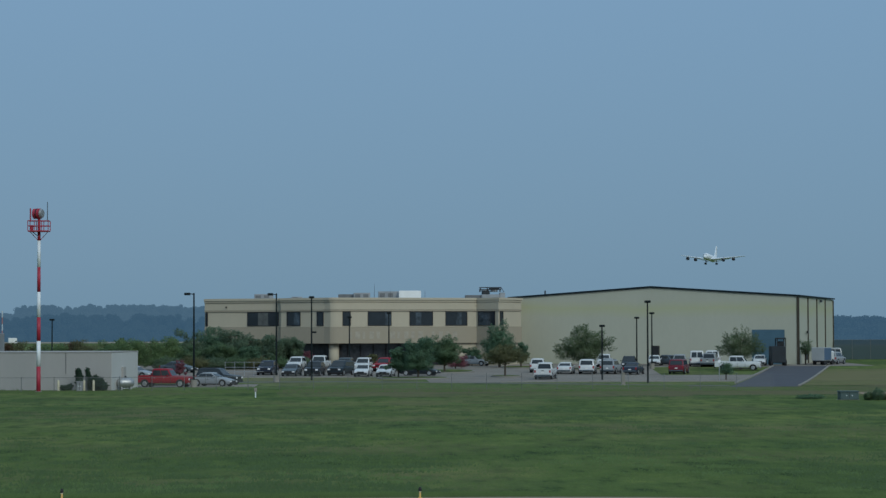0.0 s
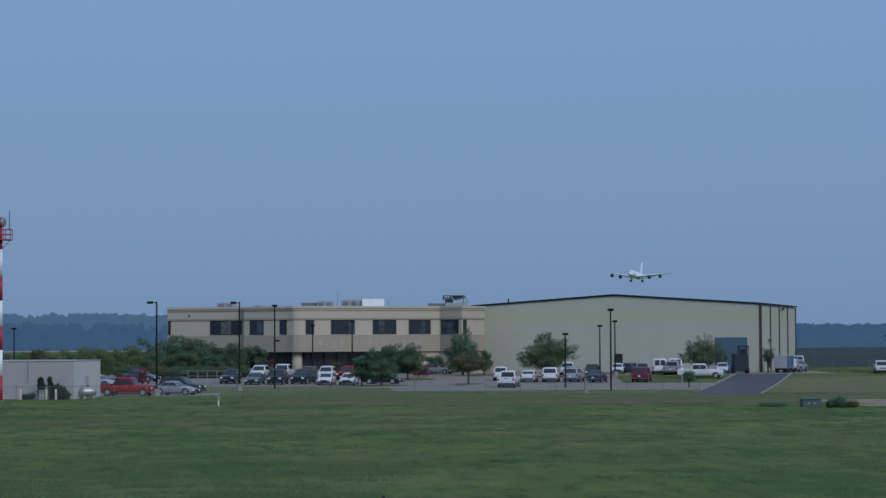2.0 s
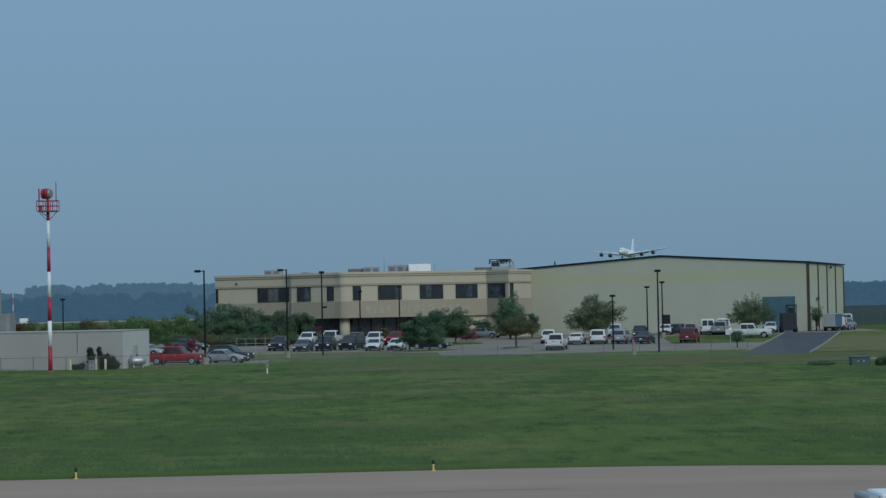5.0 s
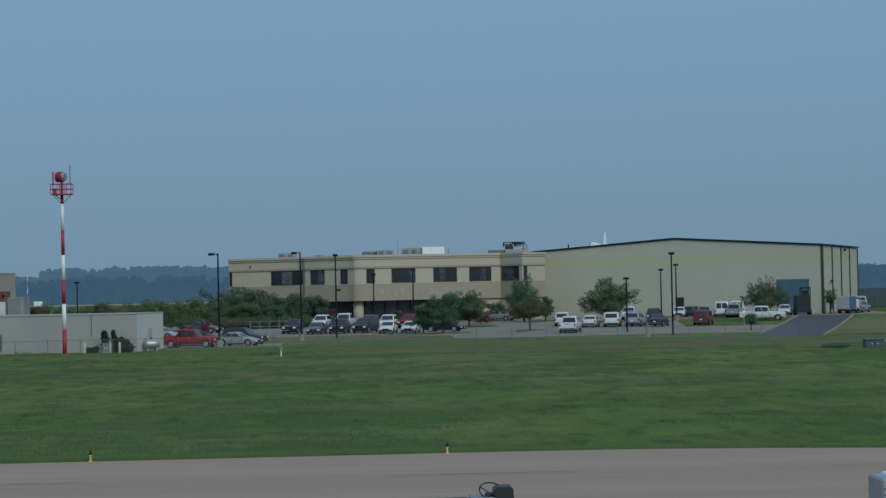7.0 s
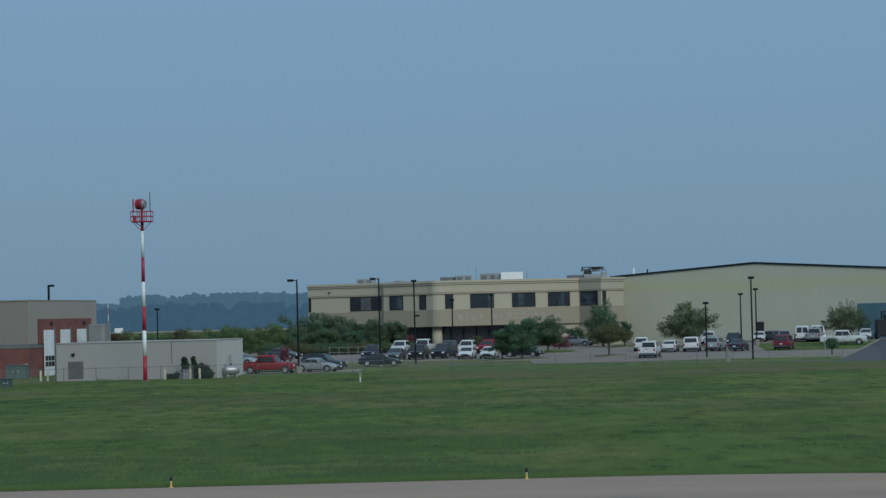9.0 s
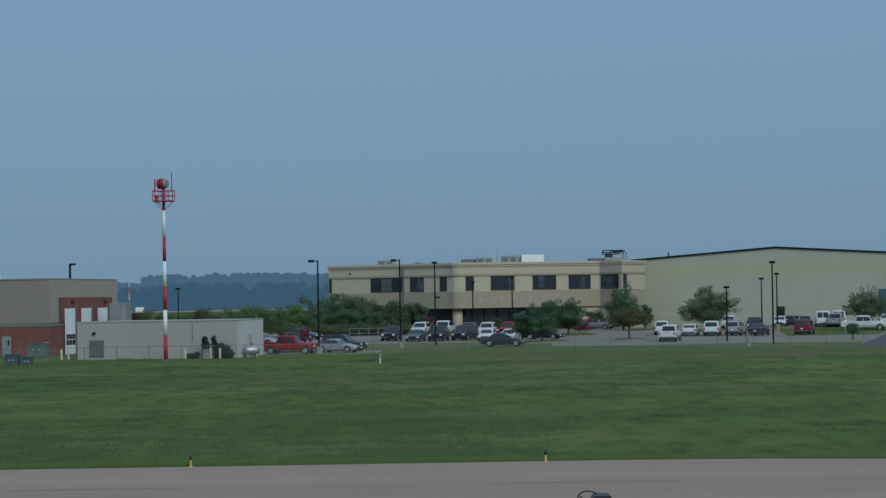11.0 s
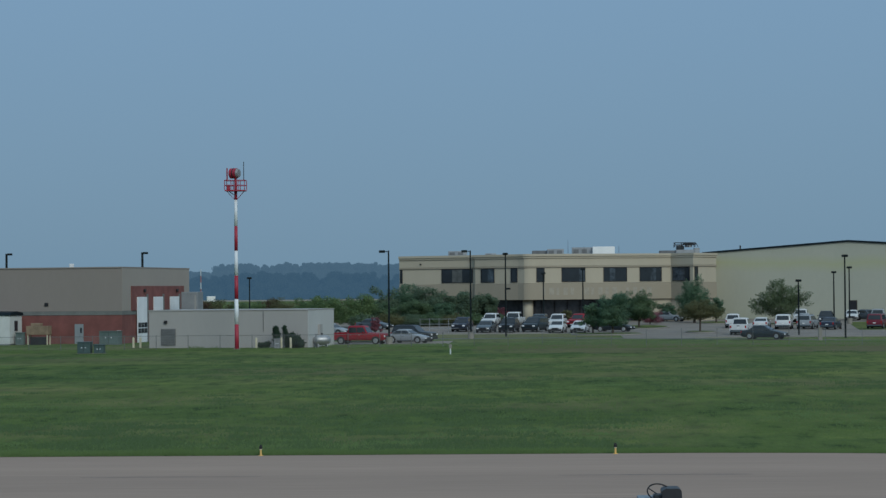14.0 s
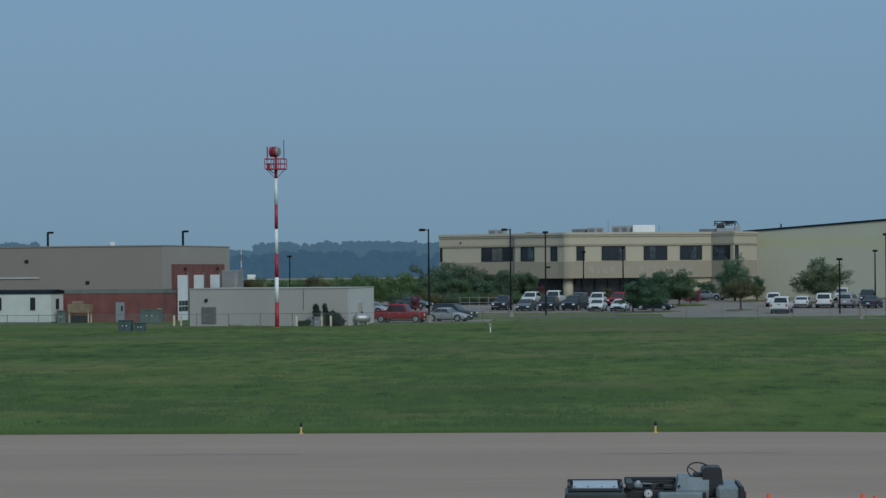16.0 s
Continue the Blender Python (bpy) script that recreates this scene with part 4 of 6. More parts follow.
# ---- far woods ----
def woods(name, y, x0, x1, heights, seed, label, k0=1.0, uneven=0.11, material=WOODS):
    rnd = random.Random(seed)
    verts, faces = [], []
    x = x0
    while x < x1:
        h = float(np.interp(x, [p[0] for p in heights], [p[1] for p in heights]))
        for layer in (0, 1, 2, 3, 3, 3):
            top = h * (0.45 + 0.18 * layer) * rnd.uniform(1 - uneven, 1 + uneven * 0.9)
            cx, cy, r = x + rnd.uniform(-6, 6), y + layer * 14 * k0 + rnd.uniform(-5, 5), rnd.choice((3.2, 4.0, 5.0, 6.5, 8.5)) * rnd.uniform(0.8, 1.2) * k0
            for _ in range(int(20 + 9 * r / k0)):
                u = Vector((rnd.gauss(0, 1), -abs(rnd.gauss(0, 1)), rnd.gauss(0, 1))).normalized()
                p = Vector((cx + u.x * r, cy + u.y * r, max(1.5, top - r * 0.9 + u.z * r * rnd.uniform(0.65, 0.92))))
                a = Vector((rnd.gauss(0, 1), rnd.gauss(0, 1), rnd.gauss(0, 1))).normalized()
                b = a.orthogonal().normalized() * rnd.uniform(0.4, 0.9) * k0
                d = a.cross(b)
                k = len(verts)
                verts += [tuple(p - b), tuple(p + d * 0.8), tuple(p + b), tuple(p - d * 0.8)]
                faces.append((k, k + 1, k + 2, k + 3))
            k = len(verts)      # a flat sheet behind the leaves, turned to the camera
            arc = [math.pi * q / 26 for q in range(27)]
            rough = [rnd.uniform(0.78, 1.04) for _ in arc]
            verts += [(cx + r, cy + 2, 0.9)] + [(cx + r * math.cos(q) * g, cy + 2, max(1, top - r * 0.95) + r * 0.86 * g * math.sin(q)) for q, g in zip(arc, rough)] + [(cx - r, cy + 2, 0.9)]
            faces.append(tuple(range(k, k + 29)))
        x += 3.6 * k0
    me = bpy.data.meshes.new(name)
    me.from_pydata(verts, [], faces)
    me.materials.append(material)
    return tagged(new(name, me), label, "woods", kind="stuff")


RIDGE = ((-560, 21), (-480, 23), (-420, 22), (-365, 24.5), (-350, 21), (-300, 20), (-240, 19), (-222, 18.8), (-212, 17.9), (-208, 15), (-205, 22.4), (-196, 23.6), (-188, 23.1), (-182, 22.7), (-180, 18.3), (-176, 17.5),
         (-173, 21.1), (-166, 23.2), (-164, 23.9), (-159, 22), (-152, 23), (-144, 24), (-139, 22.5), (-131, 24.2), (-122, 22.7), (-108, 23.2), (-97, 22), (-88, 22.2), (40, 20))
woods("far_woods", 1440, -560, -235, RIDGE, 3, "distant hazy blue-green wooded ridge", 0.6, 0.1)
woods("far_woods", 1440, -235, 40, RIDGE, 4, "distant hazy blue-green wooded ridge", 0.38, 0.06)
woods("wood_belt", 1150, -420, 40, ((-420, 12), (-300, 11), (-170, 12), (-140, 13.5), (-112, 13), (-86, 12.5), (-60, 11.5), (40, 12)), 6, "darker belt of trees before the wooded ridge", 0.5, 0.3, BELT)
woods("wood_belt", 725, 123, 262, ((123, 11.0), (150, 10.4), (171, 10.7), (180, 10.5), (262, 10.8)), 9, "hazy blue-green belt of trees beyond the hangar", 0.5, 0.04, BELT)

# ---- vehicles ----
def paint(name, color, rough=0.3):
    m = mat(name, color, rough, 0.0, 0.04, 0.8, 6)
    m.node_tree.nodes["Principled BSDF"].inputs["Coat Weight"].default_value = 0.12
    m.node_tree.nodes["Principled BSDF"].inputs["Specular IOR Level"].default_value = 0.32
    return m


P_WHITE, P_SILVER, P_RED = paint("white_car_paint", (0.64, 0.66, 0.67)), paint("silver_car_paint", (0.29, 0.315, 0.34)), paint("red_car_paint", (0.285, 0.006, 0.018), 0.5)
# white paint dimmed for the hazy shade beside the hangar
P_DIMMED = paint("dimmed_white_paint", (0.36, 0.38, 0.39))
P_NAVY, P_BLACK, P_GREY = paint("navy_car_paint", (0.022, 0.032, 0.055)), paint("black_car_paint", (0.018, 0.026, 0.034)), paint("grey_car_paint", (0.075, 0.098, 0.118))
P_BLUE = paint("dull_blue_paint", (0.075, 0.125, 0.215))
P_MAROON, P_TEAL = paint("maroon_car_paint", (0.155, 0.014, 0.028)), paint("dark_slate_paint", (0.018, 0.030, 0.040))

KINDS = {   # length, width, belt, height, bonnet length, boot length, cabin foot (front, rear), roof (front, rear), boot height
    "sedan": (4.75, 1.80, 0.93, 1.44, 1.25, 0.75, -0.95, 1.75, -0.15, 0.95, 0.98),
    "suv": (4.70, 1.90, 1.08, 1.76, 1.15, 0.05, -0.95, 2.28, -0.25, 2.0, 1.08),
    "minivan": (5.00, 1.95, 1.08, 1.80, 0.85, 0.05, -1.55, 2.42, -0.60, 2.2, 1.08),
    "pickup_truck": (5.80, 1.98, 1.14, 1.90, 1.60, 1.8, -1.15, 1.06, -0.68, 0.98, 1.14),
    "cargo_van": (5.50, 2.02, 1.15, 2.15, 0.75, 0.05, -1.95, 2.68, -1.25, 2.55, 1.15),
    "hatchback": (4.20, 1.74, 0.95, 1.50, 1.0, 0.2, -0.95, 1.95, -0.15, 1.35, 0.98),
}


def pane_on(q, u0, u1, v0, v1, out):
    """A thin pane over part of a four-sided face q (low left, low right, top right, top left)."""
    a, b, c, d = [Vector(p) for p in q]
    nrm = (b - a).cross(d - a).normalized()

    def at(u, v):
        return (a * (1 - u) + b * u) * (1 - v) + (d * (1 - u) + c * u) * v
    lo = [at(u, v) + nrm * 0.004 for u, v in ((u0, v0), (u1, v0), (u1, v1), (u0, v1))]
    return loft(B(), [lo, [p + nrm * out for p in lo]])


def soft(ob, angle=38):
    """Smooth shading that keeps the hard creases."""
    for p in ob.data.polygons:
        p.use_smooth = True
    ob.data.set_sharp_from_angle(angle=radians(angle))
    return ob


def car(style, color, x, y, turn, label, group="parked vehicles", dz=0.0):
    """A road vehicle with its nose towards -y before it is turned."""
    L, W, belt, H, bonnet, boot, cf, cr, rf, rr, bz = KINDS[style]
    v = thing(style, on(x, y, turn, dz), label, style.replace("_", " "), group)
    w = W / 2
    f, r = -L / 2, L / 2
    hz = belt - (0.12 if style in ("sedan", "hatchback") else 0.06)
    st = [(f, 0.82, 0.38, hz - 0.3), (f + 0.12, 0.93, 0.26, hz - 0.2), (f + 0.5, 0.99, 0.22, hz - 0.08), (f + bonnet, 1.0, 0.2, belt - 0.02), (0.2, 1.0, 0.2, belt), (r - max(boot, 0.6), 1.0, 0.2, bz), (r - 0.35, 0.99, 0.22, bz - 0.03), (r - 0.08, 0.95, 0.28, bz - 0.08), (r, 0.88, 0.36, bz - 0.2)]
    if style == "pickup_truck":      # square bonnet, upright nose; the bed is a box of its own
        st = [(f, 0.90, 0.50, 1.02), (f + 0.05, 0.97, 0.42, 1.08), (f + 0.3, 1.0, 0.40, 1.12), (f + bonnet, 1.0, 0.40, belt + 0.02), (0.0, 1.0, 0.40, belt + 0.03), (cr + 0.03, 1.0, 0.40, belt + 0.03)]
    elif style in ("suv", "minivan", "cargo_van"):
        st[0], st[1], st[2] = (f, 0.88, 0.40, hz - 0.16), (f + 0.07, 0.95, 0.28, hz - 0.1), (f + 0.35, 0.99, 0.24, hz - 0.04)
        st = [(yy, k, max(z0, 0.30), z1) for yy, k, z0, z1 in st]
    rings = []
    for yy, k, z0, z1 in st:
        ww = w * k
        mid = z0 + (z1 - z0) * 0.55
        half = [(0.86, z0), (0.95, z0 + 0.10), (0.985, z0 + 0.24), (1.0, mid), (0.985, z1 - 0.12), (0.95, z1 - 0.04), (0.86, z1), (0.45, z1 + 0.025)]
        rings.append([(ww * q, yy, z) for q, z in half] + [(-ww * q, yy, z) for q, z in half[::-1]])
    body = soft(part("body", loft(B(), rings), color, v))
    # cabin
    k0, k1 = w * 0.95, w * (0.77 if style in ("pickup_truck", "suv") else 0.84 if style in ("cargo_van", "minivan") else 0.76)
    zb = belt - 0.05
    lo = [(-k0, cf, zb), (k0, cf, zb), (k0, cr, zb), (-k0, cr, zb)]
    hi = [(-k1, rf, H - 0.09), (k1, rf, H - 0.09), (k1, rr, H - 0.09), (-k1, rr, H - 0.09)]
    brow = [(-k1 * 0.95, rf + 0.07, H - 0.03), (k1 * 0.95, rf + 0.07, H - 0.03), (k1 * 0.95, rr - 0.06, H - 0.03), (-k1 * 0.95, rr - 0.06, H - 0.03)]
    cap = [(-k1 * 0.72, rf + 0.32, H), (k1 * 0.72, rf + 0.32, H), (k1 * 0.72, rr - 0.26, H), (-k1 * 0.72, rr - 0.26, H)]
    shell = loft(B(), [lo, hi, brow, cap])
    bmesh.ops.bevel(shell, geom=[e for e in shell.edges if max(p.co.z for p in e.verts) > zb + 0.1], offset=0.05, segments=2, affect="EDGES", profile=0.5)
    soft(part("cabin", shell, color, v), 32)
    faces = [("windscreen", (lo[0], lo[1], hi[1], hi[0])), ("rear_window", (lo[2], lo[3], hi[3], hi[2]))]
    for nm, q in faces:
        if nm == "rear_window" and style in ("cargo_van", "suv", "minivan", "pickup_truck"):
            for u0, u1 in (((0.10, 0.47), (0.53, 0.90)) if style == "cargo_van" else ((0.09, 0.91),)):
                part(nm, pane_on(q, u0, u1, 0.14, 0.88, 0.012), CAR_GLASS, v)
        else:
            part(nm, pane_on(q, 0.07, 0.93, 0.1, 0.88, 0.012), CAR_GLASS, v)
    n = 2 if style in ("sedan", "hatchback", "pickup_truck") else 3
    for q in ((lo[1], lo[2], hi[2], hi[1]), (lo[3], lo[0], hi[0], hi[3])):
        for i in range(n):
            part("side_window", pane_on(q, 0.05 + 0.9 * i / n + 0.012, 0.05 + 0.9 * (i + 1) / n - 0.012, 0.12, 0.88, 0.012), CAR_GLASS, v)
    # wheels
    wr = 0.33 if style in ("sedan", "hatchback") else 0.37
    for yy in (f + 0.88, r - (0.95 if style != "pickup_truck" else 1.15)):
        for s in (-1, 1):
            tyre = part("wheel", tube(B(), (s * (w - 0.2), yy, wr), (s * (w + 0.015), yy, wr), wr, wr, 18), BLACK, v)
            part("rim", tube(B(), (s * (w + 0.016), yy, wr), (s * (w + 0.03), yy, wr), wr * 0.66, wr * 0.6, 14), STEEL, tyre)
            bm = B()
            arch = [(yy + (wr + 0.09) * math.cos(a), wr + (wr + 0.09) * math.sin(a)) for a in [math.pi * i / 8 for i in range(9)]]
            loft(bm, [[(s * (w - 0.1), a, b) for a, b in arch], [(s * (w + 0.006), a, b) for a, b in arch]])
            part("wheel_arch", bm, BLACK, v)
    for s in (-1, 1):
        lz = (0.72, 0.92) if style == "pickup_truck" else (hz - 0.38, hz - 0.22) if style in ("sedan", "hatchback") else (hz - 0.36, hz - 0.18)
        part("headlamp", box(B(), *sorted((s * w * 0.52, s * w * 0.86)), f - 0.02, f + 0.25, *lz, 0.02), LAMP_LENS, v)
        part("tail_lamp", box(B(), *sorted((s * w * 0.76, s * w * 0.93)), r - 0.12, r + 0.012, bz - 0.36, bz - 0.1), TAIL, v)
        part("mirror", box(B(), *sorted((s * w, s * (w + 0.16))), cf + 0.35, cf + 0.5, belt, belt + 0.13, 0.02), color, v)
    part("front_bumper", box(B(), -w * 0.86, w * 0.86, f - 0.06, f + 0.1, 0.28, 0.46, 0.03), DARK if style != "pickup_truck" else STEEL, v)
    part("rear_bumper", box(B(), -w * 0.88, w * 0.88, r - 0.1, r + 0.06, 0.34, 0.52, 0.03), P_GREY, v)
    part("grille", box(B(), -w * 0.42, w * 0.42, f - 0.025, f + 0.1, hz - 0.36, hz - 0.22), DARK, v)
    part("air_intake", box(B(), -w * 0.6, w * 0.6, f - 0.075, f - 0.062, 0.3, 0.42), BLACK, v)
    for s in (-1, 1):
        for yy in ((cf + 0.12, (cf + cr) / 2, cr - 0.1) if style != "cargo_van" else (cf + 0.2, cf + 1.3)):
            part("door_seam", box(B(), *sorted((s * w * 0.984, s * w * 1.003)), yy - 0.012, yy + 0.012, 0.34, belt - 0.08), DARK, body)
        for yy in ((cf + cr) / 2 - 0.22, cr - 0.35):
            part("door_handle", box(B(), *sorted((s * w * 0.98, s * w * 1.02)), yy - 0.09, yy + 0.06, belt - 0.2, belt - 0.16), DARK if style != "pickup_truck" else STEEL, body)
    part("number_plate", box(B(), -0.16, 0.16, r + 0.003, r + 0.02, bz - 0.42, bz - 0.3), WHITEBOX, body, "blank pale plate")
    if style == "pickup_truck":
        b0 = cr + 0.09
        for q in (-1, 1):
            part("bed_side", box(B(), *sorted((q * (w - 0.1), q * w)), b0, r - 0.03, 0.46, belt + 0.05, 0.03), color, v)
        part("bed_front", box(B(), -w + 0.101, w - 0.101, b0, b0 + 0.06, 0.5, belt + 0.02), color, v)
        part("tailgate", box(B(), -w + 0.101, w - 0.101, r - 0.1, r - 0.02, 0.55, belt + 0.01, 0.02), color, v)
        part("bed_floor", box(B(), -w + 0.101, w - 0.101, b0 + 0.061, r - 0.101, 0.5, 0.62), BLACK, v, "dark load bed floor")
        part("tailgate_handle", box(B(), -0.14, 0.14, r - 0.019, r - 0.005, belt - 0.16, belt - 0.09), DARK, v)
    part("rocker", box(B(), -w * 0.97, w * 0.97, f + 1.3, r - 1.5, 0.18, 0.29), DARK, v)
    if style in ("suv", "minivan"):
        for q in (-1, 1):
            part("roof_rail", box(B(), *sorted((q * k1 * 0.82, q * k1 * 0.88)), rf + 0.35, rr - 0.3, H + 0.005, H + 0.045), DARK, v)
    return v


T = -10
car("pickup_truck", P_RED, -17.95, 227.3, 74, "bright red crew-cab pickup truck parked by the shed")
car("sedan", P_SILVER, -13.20, 230.2, 66, "silver sedan parked beside the lamp base")
car("suv", P_BLACK, -12.90, 236.0, 68, "black sport utility vehicle parked behind a silver sedan")
car("sedan", P_SILVER, -24.00, 262.0, 60, "pale silver sedan parked behind the shed")
car("suv", P_NAVY, -9.05, 273.5, T, "navy blue sport utility vehicle in the parking row")
car("sedan", P_GREY, -6.00, 269.0, T, "dark grey sedan in the parking row")
car("suv", P_BLACK, -3.25, 268.8, T, "black sport utility vehicle in the parking row")
car("minivan", P_TEAL, -0.10, 270.1, -20, "dark slate minivan in the parking row")
car("hatchback", P_WHITE, 2.56, 265.5, T, "white hatchback in the parking row")
car("sedan", P_WHITE, 5.21, 265.0, T, "white sedan in the parking row")
car("suv", P_WHITE, -5.94, 294.0, T, "white sport utility vehicle in the rear parking row")
car("pickup_truck", P_WHITE, -2.87, 294.0, T, "white pickup truck in the rear parking row")
car("suv", P_GREY, 0.40, 287.0, T, "dark grey sport utility vehicle in the rear parking row")
car("suv", P_WHITE, 2.77, 287.0, T, "white sport utility vehicle in the rear parking row")
car("suv", P_RED, 5.54, 287.0, -22, "bright red sport utility vehicle in the rear parking row")
car("sedan", P_BLACK, 9.30, 268.0, 70, "black sedan under the island tree")
car("sedan", P_SILVER, 18.5, 311.5, 60, "silver sedan parked near the office door")
car("suv", P_WHITE, 24.6, 279.5, 172, "white sport utility vehicle seen from behind")
car("pickup_truck", P_WHITE, 23.08, 252.8, 168, "white pickup truck with its tailgate to the airfield")
car("sedan", P_WHITE, 27.45, 273.0, 168, "white sedan seen from behind")
car("minivan", P_WHITE, 30.10, 272.8, 170, "white minivan seen from behind")
car("suv", P_SILVER, 32.96, 272.5, 160, "silver sport utility vehicle seen from behind")
car("sedan", P_NAVY, 35.41, 270.0, 160, "navy blue sedan seen from behind")
car("suv", P_WHITE, 35.70, 303.0, T, "white sport utility vehicle in the far row")
car("sedan", P_SILVER, 34.80, 292.0, T, "silver sedan in the far row")
car("suv", P_BLACK, 37.40, 290.0, T, "black sport utility vehicle in the far row")
car("sedan", P_WHITE, 43.40, 309.0, T, "white sedan by the hangar wall")
car("hatchback", P_GREY, 45.60, 308.5, 30, "dark grey hatchback by the hangar wall")
car("minivan", P_MAROON, 41.12, 271.3, 163, "red minivan standing by the grass verge")
car("suv", P_SILVER, 45.60, 300.0, 170, "silver sport utility vehicle behind the red minivan")
car("cargo_van", P_WHITE, 48.60, 304.5, 172, "white cargo van by the hangar")
car("cargo_van", P_WHITE, 51.30, 307.0, 168, "white cargo van parked tail out by the hangar")
car("pickup_truck", P_SILVER, 50.00, 302.0, 164, "silver pickup truck beside a white van")
car("pickup_truck", P_WHITE, 50.65, 284.2, 74, "white pickup truck parked broadside")
car("cargo_van", P_DIMMED, 72.0, 324.0, 170, "white cargo van beyond the hangar flank, dimmed in its colour for haze")
car("suv", P_SILVER, 69.6, 313.0, 150, "silver sport utility vehicle beside the box truck")
car("hatchback", P_WHITE, 57.9, 307.5, -14, "white hatchback half hidden beside the lift truck")
car("suv", P_WHITE, 79.1, 303.0, -10, "white sport utility vehicle by the tan building")
car("sedan", P_GREY, -20.6, 284.0, 62, "dark grey sedan parked behind the red shrub")
mover = car("sedan", P_TEAL, -27.00, 245.5, 90, "dark slate sedan driving along the service lane", group="moving vehicles")

# box truck and lift truck at the loading door
trk = thing("box_truck", on(66.7, 308.6, -33), "small white box truck with a blue side panel", "truck")
part("cargo_box", box(B(), -0.92, 0.92, -1.3, 1.6, 0.62, 2.45, 0.04), P_DIMMED, trk, "white cargo box, dimmed in its colour for haze")
part("side_panel", box(B(), 0.924, 0.94, -1.2, 1.5, 0.70, 2.38, 0.01), P_BLUE, trk, "dull blue side panel")
part("cab", box(B(), -0.85, 0.85, 1.65, 3.0, 0.5, 1.95, 0.15), P_WHITE, trk)
part("chassis", box(B(), -0.7, 0.7, -1.2, 2.9, 0.4, 0.61), DARK, trk)
for s in (-1, 1):
    for yy in (-0.6, 2.3):
        part("wheel", tube(B(), (s * 0.6, yy, 0.42), (s * 0.86, yy, 0.42), 0.42, 0.42, 16), BLACK, trk)
MATTE = mat("blue_black_enamel", (0.014, 0.022, 0.030), 0.7, 0, 0.15, 1, 9)
lift = thing("lift_truck", on(60.1, 306.0, 0), "tall black lift truck standing in the loading doorway", "lift truck")
part("body", box(B(), -1.05, 1.0, -0.9, 1.1, 0.4, 2.7, 0.08), MATTE, lift)
part("cage", box(B(), -0.2, 1.1, -0.5, 0.9, 3.65, 3.85, 0.04), MATTE, lift)
for x in (-0.15, 1.0):
    for yy in (-0.45, 0.85):
        part("cage_post", box(B(), x - 0.05, x + 0.08, yy - 0.06, yy + 0.06, 2.7, 3.65), MATTE, lift)
part("seat_back", box(B(), 0.1, 0.9, 0.4, 0.7, 2.7, 3.35, 0.06), VINYL, lift)
for s in (-1, 1):
    part("lamp", box(B(), s * 0.7 - 0.12, s * 0.7 + 0.12, -0.95, -0.9, 1.6, 1.8), DARK, lift)
    for yy in (-0.45, 0.75):
        part("wheel", tube(B(), (s * 0.8, yy, 0.42), (s * 1.1, yy, 0.42), 0.42, 0.42, 16), BLACK, lift)

# ---- four-engined jet on approach ----
jet = thing("jet_airliner", pose(226.7, 1363, 50.3, 0, 0, -20), "white four-engined swept-wing jet with its gear down", "aircraft")


def ring(y, r, z=0.0, n=20):
    return [(r * math.cos(2 * math.pi * i / n), y, z + r * 1.08 * math.sin(2 * math.pi * i / n)) for i in range(n)]


part("fuselage", loft(B(), [ring(y, r, z) for y, r, z in ((-20.6, 0.15, -0.6), (-20.0, 0.75, -0.5), (-18.8, 1.3, -0.25), (-17.0, 1.7, -0.05), (-14, 1.88, 0), (8, 1.88, 0), (13, 1.5, 0.3), (17.5, 0.85, 0.7), (20.5, 0.3, 1.0))]), PLANE_WHITE, jet, smooth=True)
part("cockpit_glazing", box(B(), -0.95, 0.95, -19.35, -18.6, 0.42, 0.9, 0.1), GLASS, jet)


def foil(root, tip):
    """A wing between two chords (x, leading y, trailing y, z, thickness)."""
    rings = []
    for x, a, b, z, t in (root, tip):
        c = b - a
        rings.append([(x, a, z), (x, a + c * 0.2, z + t * 0.6), (x, a + c * 0.55, z + t * 0.45), (x, b, z), (x, a + c * 0.55, z - t * 0.25), (x, a + c * 0.2, z - t * 0.4)])
    return loft(B(), rings)


